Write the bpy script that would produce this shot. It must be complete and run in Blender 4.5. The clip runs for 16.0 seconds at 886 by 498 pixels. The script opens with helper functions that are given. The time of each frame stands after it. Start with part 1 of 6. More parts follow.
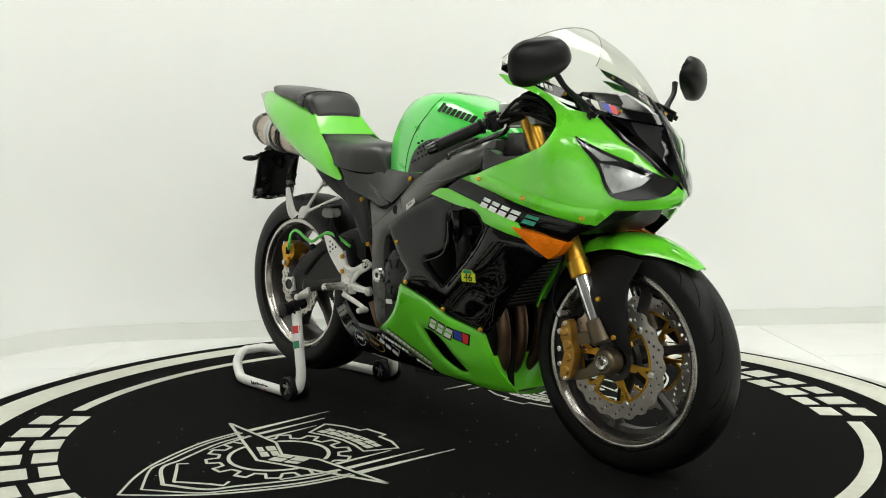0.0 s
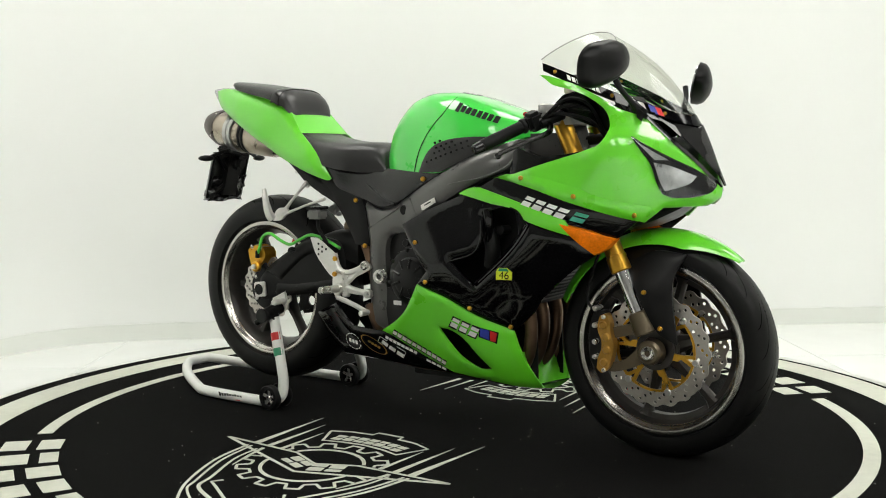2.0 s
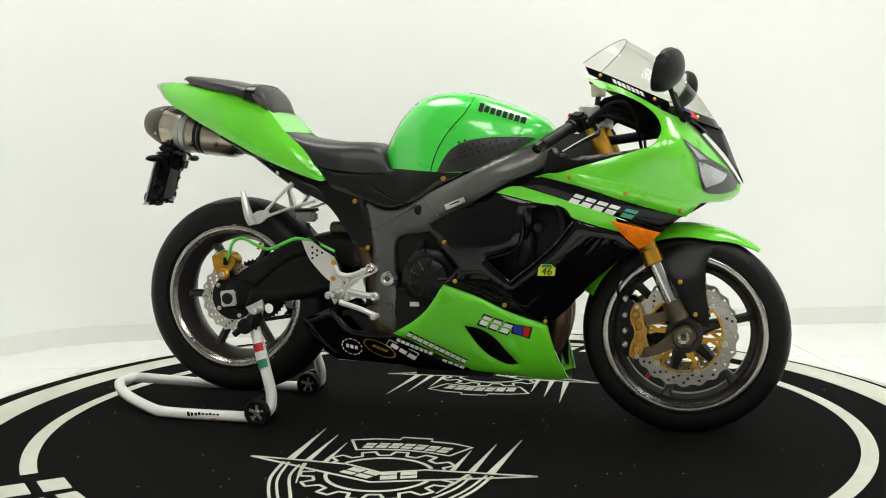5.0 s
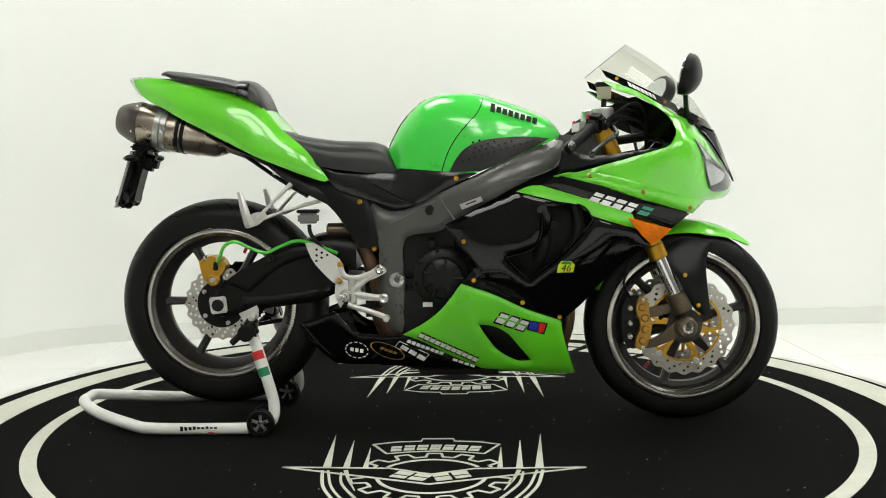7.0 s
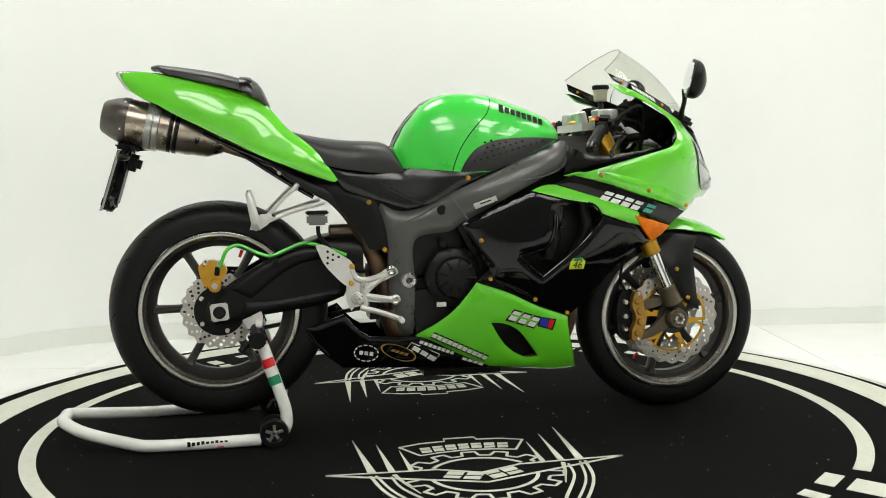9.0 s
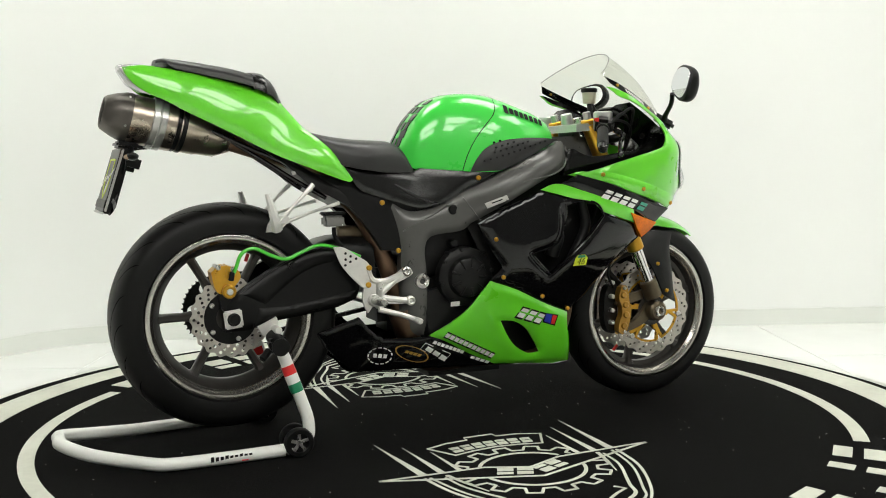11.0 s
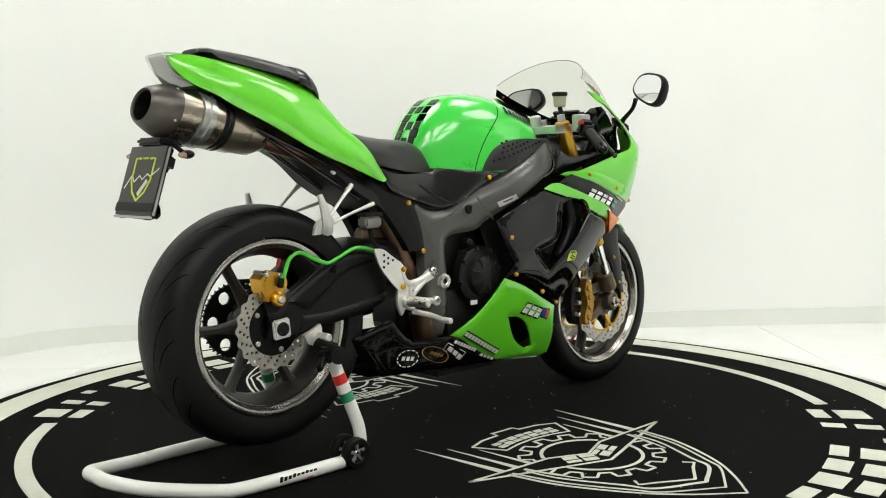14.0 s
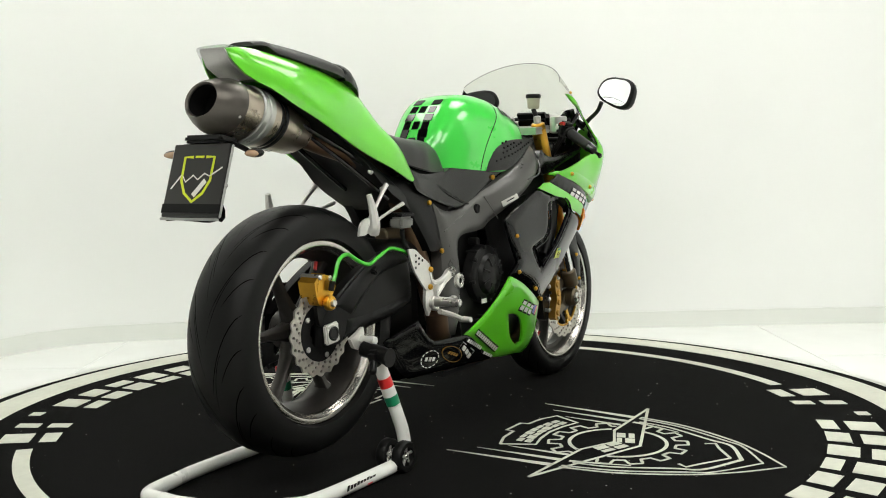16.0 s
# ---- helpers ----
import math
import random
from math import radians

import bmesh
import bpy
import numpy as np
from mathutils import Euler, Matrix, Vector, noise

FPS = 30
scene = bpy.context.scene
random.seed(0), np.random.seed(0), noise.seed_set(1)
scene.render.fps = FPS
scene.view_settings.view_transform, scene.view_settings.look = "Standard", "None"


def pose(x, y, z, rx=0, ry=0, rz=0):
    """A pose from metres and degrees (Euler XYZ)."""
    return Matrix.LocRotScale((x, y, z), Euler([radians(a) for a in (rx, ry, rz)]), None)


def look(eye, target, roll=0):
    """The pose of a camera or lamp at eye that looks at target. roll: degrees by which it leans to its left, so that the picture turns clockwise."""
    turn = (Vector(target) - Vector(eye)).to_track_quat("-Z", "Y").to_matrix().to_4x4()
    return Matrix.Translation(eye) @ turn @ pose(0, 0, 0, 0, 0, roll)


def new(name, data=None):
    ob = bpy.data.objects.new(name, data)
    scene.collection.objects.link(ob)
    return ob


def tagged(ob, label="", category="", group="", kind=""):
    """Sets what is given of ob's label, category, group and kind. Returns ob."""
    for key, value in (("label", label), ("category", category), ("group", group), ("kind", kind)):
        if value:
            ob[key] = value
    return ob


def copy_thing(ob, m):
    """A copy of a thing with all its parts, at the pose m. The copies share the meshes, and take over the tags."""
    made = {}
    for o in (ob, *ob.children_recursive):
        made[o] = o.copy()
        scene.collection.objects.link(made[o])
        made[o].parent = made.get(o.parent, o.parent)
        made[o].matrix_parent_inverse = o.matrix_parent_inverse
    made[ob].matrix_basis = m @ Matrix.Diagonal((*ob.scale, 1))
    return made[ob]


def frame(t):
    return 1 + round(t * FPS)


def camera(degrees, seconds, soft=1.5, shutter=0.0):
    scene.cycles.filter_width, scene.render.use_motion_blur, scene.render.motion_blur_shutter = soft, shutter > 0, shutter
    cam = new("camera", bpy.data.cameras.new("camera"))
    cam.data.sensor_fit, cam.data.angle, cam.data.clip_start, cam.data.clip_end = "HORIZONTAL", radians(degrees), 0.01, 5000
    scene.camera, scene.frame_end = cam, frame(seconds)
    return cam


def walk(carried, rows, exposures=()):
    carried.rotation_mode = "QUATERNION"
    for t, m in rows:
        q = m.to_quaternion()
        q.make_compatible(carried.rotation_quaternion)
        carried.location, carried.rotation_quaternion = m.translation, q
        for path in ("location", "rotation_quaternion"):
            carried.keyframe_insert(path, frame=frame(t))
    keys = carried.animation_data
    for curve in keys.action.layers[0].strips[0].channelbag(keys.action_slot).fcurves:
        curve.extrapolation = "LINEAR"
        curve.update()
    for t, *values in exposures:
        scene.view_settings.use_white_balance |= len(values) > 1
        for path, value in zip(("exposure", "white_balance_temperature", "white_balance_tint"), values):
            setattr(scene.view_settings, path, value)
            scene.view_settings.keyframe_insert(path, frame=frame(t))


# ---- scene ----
from mathutils.geometry import delaunay_2d_cdt

# ---- camera ----
cam = camera(48.43, 16.0, soft=1.0)
EYE = (0.0, -3.006, 0.783)
HEAD, TILT = radians(0.288), radians(4.99)
AIM = (EYE[0] + math.sin(HEAD) * math.cos(TILT), EYE[1] + math.cos(HEAD) * math.cos(TILT), EYE[2] - math.sin(TILT))
walk(cam, [(0.0, look(EYE, AIM, -0.893)), (16.0, look(EYE, AIM, -0.893))], [(0.0, -0.10), (2.5, -0.01), (16.0, 0.0)])

# ---- world, lights, exposure ----
world = bpy.data.worlds.new("room_world")
scene.world = world
world.use_nodes = True
world.node_tree.nodes["Background"].inputs[0].default_value = (1.0, 0.99, 0.95, 1)
world.node_tree.nodes["Background"].inputs[1].default_value = 0.3
LAMP_POWER = 8.2


# ---- materials ----
def material(name, colour, rough=0.5, metal=0.0, coat=0.0, var=0.12, scale=30.0, bump=0.0, bump_scale=200.0, wear=0.0, spec=0.5, coat_rough=0.04):
    """A surface with variation of colour at two scales, of gloss, and a fine relief."""
    m = bpy.data.materials.new(name)
    m.use_nodes = True
    nt = m.node_tree
    b = nt.nodes["Principled BSDF"]
    b.inputs["Metallic"].default_value = metal
    b.inputs["Coat Weight"].default_value = coat
    b.inputs["Coat Roughness"].default_value = coat_rough
    b.inputs["Specular IOR Level"].default_value = spec
    tc = nt.nodes.new("ShaderNodeTexCoord")
    big = nt.nodes.new("ShaderNodeTexNoise")
    big.inputs["Scale"].default_value = scale * 0.15
    fine = nt.nodes.new("ShaderNodeTexNoise")
    fine.inputs["Scale"].default_value = scale
    fine.inputs["Detail"].default_value = 5
    for n in (big, fine):
        nt.links.new(tc.outputs["Object"], n.inputs["Vector"])
    add = nt.nodes.new("ShaderNodeMath")
    add.operation = "ADD"
    nt.links.new(big.outputs["Fac"], add.inputs[0])
    nt.links.new(fine.outputs["Fac"], add.inputs[1])
    ramp = nt.nodes.new("ShaderNodeMapRange")
    ramp.inputs["From Min"].default_value, ramp.inputs["From Max"].default_value = 0.6, 1.4
    ramp.inputs["To Min"].default_value, ramp.inputs["To Max"].default_value = 1 - var, 1 + var
    nt.links.new(add.outputs[0], ramp.inputs["Value"])
    mul = nt.nodes.new("ShaderNodeVectorMath")
    mul.operation = "SCALE"
    mul.inputs[0].default_value = colour
    nt.links.new(ramp.outputs[0], mul.inputs["Scale"])
    nt.links.new(mul.outputs[0], b.inputs["Base Color"])
    rr = nt.nodes.new("ShaderNodeMapRange")
    rr.inputs["From Min"].default_value, rr.inputs["From Max"].default_value = 0.6, 1.4
    rr.inputs["To Min"].default_value, rr.inputs["To Max"].default_value = max(0.02, rough * (0.85 - wear)), min(1, rough * (1.15 + wear))
    nt.links.new(add.outputs[0], rr.inputs["Value"])
    nt.links.new(rr.outputs[0], b.inputs["Roughness"])
    if bump:
        bn = nt.nodes.new("ShaderNodeTexNoise")
        bn.inputs["Scale"].default_value = bump_scale
        bn.inputs["Detail"].default_value = 3
        nt.links.new(tc.outputs["Object"], bn.inputs["Vector"])
        bp = nt.nodes.new("ShaderNodeBump")
        bp.inputs["Strength"].default_value = bump
        bp.inputs["Distance"].default_value = 0.002
        nt.links.new(bn.outputs["Fac"], bp.inputs["Height"])
        nt.links.new(bp.outputs[0], b.inputs["Normal"])
    return m


def glow(name, colour, strength):
    m = bpy.data.materials.new(name)
    m.use_nodes = True
    b = m.node_tree.nodes["Principled BSDF"]
    b.inputs["Emission Color"].default_value = (*colour, 1)
    b.inputs["Emission Strength"].default_value = strength
    return m


def clear(name, tint, rough=0.02):
    """A thin clear sheet: passes light straight, tinted, with a gloss that grows at a slant."""
    m = bpy.data.materials.new(name)
    m.use_nodes = True
    nt = m.node_tree
    nt.nodes.remove(nt.nodes["Principled BSDF"])
    gl = nt.nodes.new("ShaderNodeBsdfGlossy")
    gl.inputs["Roughness"].default_value = rough
    tr = nt.nodes.new("ShaderNodeBsdfTransparent")
    tr.inputs[0].default_value = (*tint, 1)
    lw = nt.nodes.new("ShaderNodeLayerWeight")
    up = nt.nodes.new("ShaderNodeMath")
    up.operation = "POWER"
    up.inputs[1].default_value = 4.0
    nt.links.new(lw.outputs["Facing"], up.inputs[0])
    fr = nt.nodes.new("ShaderNodeMapRange")
    fr.inputs["To Min"].default_value, fr.inputs["To Max"].default_value = 0.035, 0.6
    nt.links.new(up.outputs[0], fr.inputs["Value"])
    mix = nt.nodes.new("ShaderNodeMixShader")
    nt.links.new(fr.outputs[0], mix.inputs[0])
    nt.links.new(tr.outputs[0], mix.inputs[1])
    nt.links.new(gl.outputs[0], mix.inputs[2])
    nt.links.new(mix.outputs[0], nt.nodes["Material Output"].inputs["Surface"])
    return m


DARKWALL = material("dark_grey_paint", (0.06, 0.06, 0.06), 0.7, var=0.05, scale=5)
GREYWALL = material("mid_grey_paint", (0.16, 0.16, 0.155), 0.7, var=0.05, scale=5)
WALL = material("wall_paint", (0.86, 0.875, 0.855), 0.6, var=0.015, scale=3, bump=0.05, bump_scale=60)
FLOOR = material("floor_tile", (0.83, 0.845, 0.825), 0.16, var=0.02, scale=6, spec=0.4)
GROUT = material("grout", (0.6, 0.6, 0.55), 0.8, var=0.1)
BASEBOARD = material("baseboard_paint", (0.78, 0.80, 0.76), 0.35, var=0.02, scale=10)
CARPET = material("black_carpet", (0.0062, 0.0062, 0.0060), 1.0, var=0.25, scale=22, bump=0.8, bump_scale=900, spec=0.03)
MATWHITE = material("carpet_print_white", (0.60, 0.61, 0.53), 0.9, var=0.08, scale=40, bump=0.5, bump_scale=900, spec=0.15)
LINT = material("lint", (0.45, 0.45, 0.42), 0.9)
RIMTRIM = material("worn_trim", (0.55, 0.56, 0.51), 0.5, var=0.4, scale=30, wear=0.4)
GREEN = material("lime_green_paint", (0.135, 0.66, 0.022), 0.3, coat=1.0, var=0.03, scale=12, spec=0.5)
TANKGREEN = material("tank_green_paint", (0.045, 0.66, 0.060), 0.3, coat=1.0, var=0.03, scale=12, spec=0.5)
GLOSSBLACK = material("gloss_black_paint", (0.0025, 0.0025, 0.003), 0.07, var=0.2, scale=20, spec=0.36)
SATINBLACK = material("satin_black_plastic", (0.005, 0.005, 0.005), 0.20, var=0.2, scale=60, bump=0.03, bump_scale=900)
MATTBLACK = material("matt_black_plastic", (0.0055, 0.0055, 0.0055), 0.36, var=0.2, scale=60, bump=0.05, bump_scale=1200, spec=0.19)
FRAMEPAINT = material("frame_dark_grey", (0.092, 0.091, 0.087), 0.30, metal=0.25, var=0.06, scale=60, bump=0.02, bump_scale=1500)
LEATHER = material("seat_vinyl", (0.013, 0.013, 0.0128), 0.34, var=0.15, scale=50, bump=0.14, bump_scale=1400)
KNEE = material("knee_pad_rubber", (0.012, 0.012, 0.012), 0.42, var=0.15, scale=50, bump=0.15, bump_scale=900)
RUBBER = material("tyre_rubber", (0.0045, 0.0045, 0.0044), 0.46, var=0.25, scale=60, bump=0.08, bump_scale=700, spec=0.22)
GROOVESHADE = material("groove_shade", (0.002, 0.002, 0.002), 1.0, spec=0.0)
RIMDARK = material("wheel_dark_bronze", (0.060, 0.056, 0.052), 0.38, metal=0.7, var=0.15, scale=50)
RIMLIP = material("polished_rim_lip", (0.52, 0.50, 0.465), 0.24, metal=1.0, var=0.06, scale=70)
STEEL = material("brushed_steel", (0.62, 0.61, 0.58), 0.3, metal=0.9, var=0.12, scale=90, wear=0.2)
DISC = material("brake_disc_steel", (0.52, 0.49, 0.45), 0.36, metal=0.9, var=0.12, scale=120)
ALU = material("cast_aluminium", (0.70, 0.69, 0.66), 0.38, metal=0.55, var=0.10, scale=60, bump=0.08, bump_scale=800)
CHROME = material("chrome", (0.75, 0.75, 0.75), 0.1, metal=1.0, var=0.04)
GOLD = material("gold_anodised", (0.62, 0.34, 0.04), 0.3, metal=0.9, var=0.12, scale=60)
CALIPER = material("caliper_gold", (0.45, 0.25, 0.05), 0.4, metal=0.7, var=0.15, scale=50)
BRONZE = material("fork_bronze", (0.12, 0.095, 0.06), 0.35, metal=0.6, var=0.15, scale=60)
TITAN = material("exhaust_titanium", (0.42, 0.365, 0.30), 0.28, metal=1.0, var=0.3, scale=18, wear=0.25)
TITANDARK = material("exhaust_end_cap", (0.11, 0.10, 0.09), 0.4, metal=0.8, var=0.2, scale=40)
HEADER = material("burnt_header_steel", (0.16, 0.10, 0.065), 0.42, metal=0.9, var=0.4, scale=18, wear=0.2)
ENGINE = material("engine_black", (0.006, 0.006, 0.006), 0.36, var=0.2, scale=40, bump=0.06, bump_scale=500, spec=0.25)
ORANGE = material("amber_lens", (0.80, 0.19, 0.006), 0.2, var=0.25, scale=160, bump=0.5, bump_scale=160, spec=0.12)
WHITE = material("white_paint", (0.78, 0.79, 0.75), 0.3, coat=0.3, var=0.03, scale=20)
DECALWHITE = material("decal_white", (0.75, 0.75, 0.72), 0.35, var=0.03)
DECALBLACK = material("decal_black", (0.004, 0.004, 0.004), 0.6, spec=0.2, var=0.1)
DECALTEAL = material("decal_teal", (0.03, 0.30, 0.20), 0.3, var=0.05)
DECALBLUE = material("decal_blue", (0.02, 0.04, 0.35), 0.3, var=0.05)
DECALRED = material("decal_red", (0.60, 0.02, 0.02), 0.3, var=0.05)
DECALGREEN = material("decal_green", (0.01, 0.22, 0.10), 0.3, var=0.05)
DECALYELLOW = material("decal_yellow", (0.62, 0.72, 0.03), 0.35, var=0.08)
LENS = clear("clear_lens", (0.97, 0.98, 0.98), 0.03)
SCREEN = clear("windscreen_acrylic", (0.90, 0.91, 0.87), 0.02)
TAILLENS = clear("smoked_tail_lens", (0.84, 0.84, 0.85), 0.05)
MIRROR = material("mirror_glass", (0.78, 0.80, 0.82), 0.03, metal=1.0, var=0.01)
HOSE = material("green_hose", (0.07, 0.55, 0.04), 0.3, coat=0.5, var=0.05)
REFLECTOR = material("lamp_reflector", (0.55, 0.55, 0.55), 0.3, metal=0.6, var=0.45, scale=60)
PANEL_LIGHT = glow("ceiling_panel_glow", (1.0, 0.99, 0.925), LAMP_POWER)
PLATEFACE = material("plate_face", (0.020, 0.020, 0.019), 0.35, var=0.06, scale=30)
FOIL = material("crumpled_black_film", (0.012, 0.012, 0.012), 0.14, var=0.3, scale=60, bump=1.0, bump_scale=70)
SILVER = material("silver_anodised", (0.50, 0.50, 0.485), 0.34, metal=0.8, var=0.06, scale=60)
PALEAMBER = material("pale_amber_lens", (0.42, 0.28, 0.18), 0.15, coat=0.5)
RESERVOIR = material("fluid_reservoir", (0.42, 0.40, 0.30), 0.35, var=0.1)
RESGREY = material("grey_reservoir", (0.16, 0.16, 0.15), 0.35, var=0.1)


# ---- mesh tools ----
def part(name, bm, mat, parent=None, label="", flat=False):
    me = bpy.data.meshes.new(name)
    if not flat:
        for fc in bm.faces:
            fc.smooth = True
    bm.to_mesh(me)
    bm.free()
    if not flat:
        me.set_sharp_from_angle(angle=radians(38))
    me.materials.append(mat)
    ob = new(name, me)
    if parent is not None:
        ob.parent = parent
    if label:
        tagged(ob, label=label)
    return ob


def thing(name, label, category, group=""):
    ob = new(name)
    ob.empty_display_size = 0.1
    return tagged(ob, label=label, category=category, group=group)


def raw(verts, faces):
    bm = bmesh.new()
    vs = [bm.verts.new(v) for v in verts]
    for f in faces:
        try:
            bm.faces.new([vs[i] for i in f])
        except ValueError:
            pass
    return bm


def fix(bm):
    bmesh.ops.recalc_face_normals(bm, faces=bm.faces)
    return bm


def join(*bms):
    """Several bmeshes of one part as one."""
    out = bmesh.new()
    for b in bms:
        me = bpy.data.meshes.new("tmp")
        b.to_mesh(me)
        b.free()
        out.from_mesh(me)
        bpy.data.meshes.remove(me)
    return out


def moved(bm, m):
    bmesh.ops.transform(bm, matrix=m, verts=bm.verts)
    return bm


def mirrored(bm):
    bmesh.ops.scale(bm, vec=(1, -1, 1), verts=bm.verts)
    bmesh.ops.reverse_faces(bm, faces=bm.faces)
    return bm


def box(sx, sy, sz, m=None, bevel=0.0):
    bm = bmesh.new()
    bmesh.ops.create_cube(bm, size=1)
    bmesh.ops.scale(bm, vec=(sx, sy, sz), verts=bm.verts)
    if bevel:
        bmesh.ops.bevel(bm, geom=bm.edges[:], offset=bevel, segments=2, affect="EDGES")
    return moved(bm, m) if m else bm


def revolve(profile, seg=48, m=None, closed=False):
    """Turns (radius, offset) points round the y axis."""
    n = len(profile)
    verts, faces = [], []
    for i in range(seg):
        a = 2 * math.pi * i / seg
        for r, o in profile:
            verts.append((r * math.cos(a), o, r * math.sin(a)))
    for i in range(seg):
        j = (i + 1) % seg
        for k in range(n if closed else n - 1):
            l = (k + 1) % n
            faces.append((i * n + k, i * n + l, j * n + l, j * n + k))
    bm = raw(verts, faces)
    bmesh.ops.remove_doubles(bm, verts=bm.verts, dist=1e-5)
    fix(bm)
    return moved(bm, m) if m else bm


def rod(a, b, r, r2=None, seg=14, bevel=0.0):
    """A round bar from a to b with closed ends."""
    a, b = Vector(a), Vector(b)
    d = b - a
    r2 = r if r2 is None else r2
    e = min(bevel, d.length * 0.4)
    prof = [(0, 0), (r - e, 0), (r, e), (r2, d.length - e), (r2 - e, d.length), (0, d.length)] if e else [(0, 0), (r, 0), (r2, d.length), (0, d.length)]
    q = Vector((0, 1, 0)).rotation_difference(d.normalized()).to_matrix().to_4x4()
    return revolve(prof, seg, Matrix.Translation(a) @ q)


def curve_points(pts, n=8, loop=False):
    """A smooth line through points of any dimension."""
    p = [np.array(q, float) for q in pts]
    out, c = [], len(p)
    for i in range(c if loop else c - 1):
        a, b = p[i], p[(i + 1) % c]
        z = p[i - 1] if (i or loop) else a + (a - b)
        d = p[(i + 2) % c] if (loop or i + 2 < c) else b + (b - a)
        for k in range(n):
            t = k / n
            out.append(0.5 * (2 * a + (b - z) * t + (2 * z - 5 * a + 4 * b - d) * t * t + (3 * a - z - 3 * b + d) * t ** 3))
    if not loop:
        out.append(p[-1])
    return out


def pipe(pts, r, seg=10, n=6, smooth=True, radii=None):
    """A round tube along a smooth line, with closed ends."""
    if radii:
        pts = [(*q, rr) for q, rr in zip(pts, radii)]
    line = curve_points(pts, n) if smooth else [np.array(q, float) for q in pts]
    rr = [q[3] if len(q) > 3 else r for q in line]
    line = [Vector(q[:3]) for q in line]
    verts, faces = [], []
    up = Vector((0.13, 0.2, 1)).normalized()
    for i, q in enumerate(line):
        d = (line[min(i + 1, len(line) - 1)] - line[max(i - 1, 0)]).normalized()
        u = (up - d * up.dot(d)).normalized()
        up = u
        v = d.cross(u)
        for k in range(seg):
            a = 2 * math.pi * k / seg
            verts.append(q + (u * math.cos(a) + v * math.sin(a)) * rr[i])
    for i in range(len(line) - 1):
        for k in range(seg):
            l = (k + 1) % seg
            faces.append((i * seg + k, i * seg + l, (i + 1) * seg + l, (i + 1) * seg + k))
    faces.append(tuple(range(seg))[::-1])
    faces.append(tuple((len(line) - 1) * seg + k for k in range(seg)))
    return fix(raw(verts, faces))


def rounded(outline, n=6):
    """A closed outline of (x, z) points, smooth but for the points marked as corners by a third value."""
    c = len(outline)
    hard = [len(q) > 2 for q in outline]
    p = [np.array(q[:2], float) for q in outline]
    out = []
    for i in range(c):
        a, b = p[i], p[(i + 1) % c]
        z = p[i - 1] if not hard[i] else 2 * a - b
        d = p[(i + 2) % c] if not hard[(i + 1) % c] else 2 * b - a
        if hard[i] and hard[(i + 1) % c]:
            out.append(tuple(a))
            continue
        for k in range(n):
            t = k / n
            q = 0.5 * (2 * a + (b - z) * t + (2 * z - 5 * a + 4 * b - d) * t * t + (3 * a - z - 3 * b + d) * t ** 3)
            out.append((q[0], q[1]))
    return out


def inside(x, y, poly):
    hit = False
    for i in range(len(poly)):
        (xa, ya), (xb, yb) = poly[i - 1], poly[i]
        if (ya > y) != (yb > y) and x < (xb - xa) * (y - ya) / (yb - ya) + xa:
            hit = not hit
    return hit


def filled(outline, holes=(), step=0.02):
    """A triangle sheet that fills a closed outline but for the holes: points, triangles."""
    loops = [outline, *holes]
    pts, edges = [], []
    for lp in loops:
        k = len(pts)
        pts += [Vector(q) for q in lp]
        edges += [(k + i, k + (i + 1) % len(lp)) for i in range(len(lp))]
    xs, zs = [q[0] for q in outline], [q[1] for q in outline]
    if step:
        rim = np.array([q[:2] for lp in loops for q in lp])
        nx, nz = int((max(xs) - min(xs)) / step), int((max(zs) - min(zs)) / step)
        for i in range(nx + 2):
            for j in range(nz + 2):
                x, z = min(xs) + (i + 0.5 * (j % 2)) * step, min(zs) + j * step
                if inside(x, z, outline) and not any(inside(x, z, h) for h in holes) and np.min(np.hypot(rim[:, 0] - x, rim[:, 1] - z)) > step * 0.45:
                    pts.append(Vector((x, z)))
    v, _, f, *_ = delaunay_2d_cdt(pts, edges, [], 0, 1e-6)
    good = []
    for t in f:
        cx, cz = sum(v[i][0] for i in t) / len(t), sum(v[i][1] for i in t) / len(t)
        if inside(cx, cz, outline) and not any(inside(cx, cz, h) for h in holes):
            good.append(tuple(t))
    return [tuple(q) for q in v], good


def sheet(points, tris, place, depth):
    """Gives a flat sheet its place in space on both faces, and closes the rim. place(x, z, d) is the point at depth d."""
    n = len(points)
    verts = [place(x, z, 0.0) for x, z in points] + [place(x, z, depth) for x, z in points]
    count = {}
    for t in tris:
        for i in range(len(t)):
            e = (t[i], t[(i + 1) % len(t)])
            count[frozenset(e)] = None if frozenset(e) in count else e
    faces = [tuple(t) for t in tris] + [tuple(i + n for i in reversed(t)) for t in tris]
    faces += [(e[1], e[0], e[0] + n, e[1] + n) for e in count.values() if e]
    bm = raw(verts, faces)
    loose = [v for v in bm.verts if not v.link_faces]
    bmesh.ops.delete(bm, geom=loose, context="VERTS")
    return fix(bm)


def flat_shape(outline, z0, z1, holes=()):
    """A thin level plate with the outline in plan."""
    p, t = filled(outline, holes, 0)
    return sheet(p, t, lambda x, y, d: (x, y, z1 - d), z1 - z0)


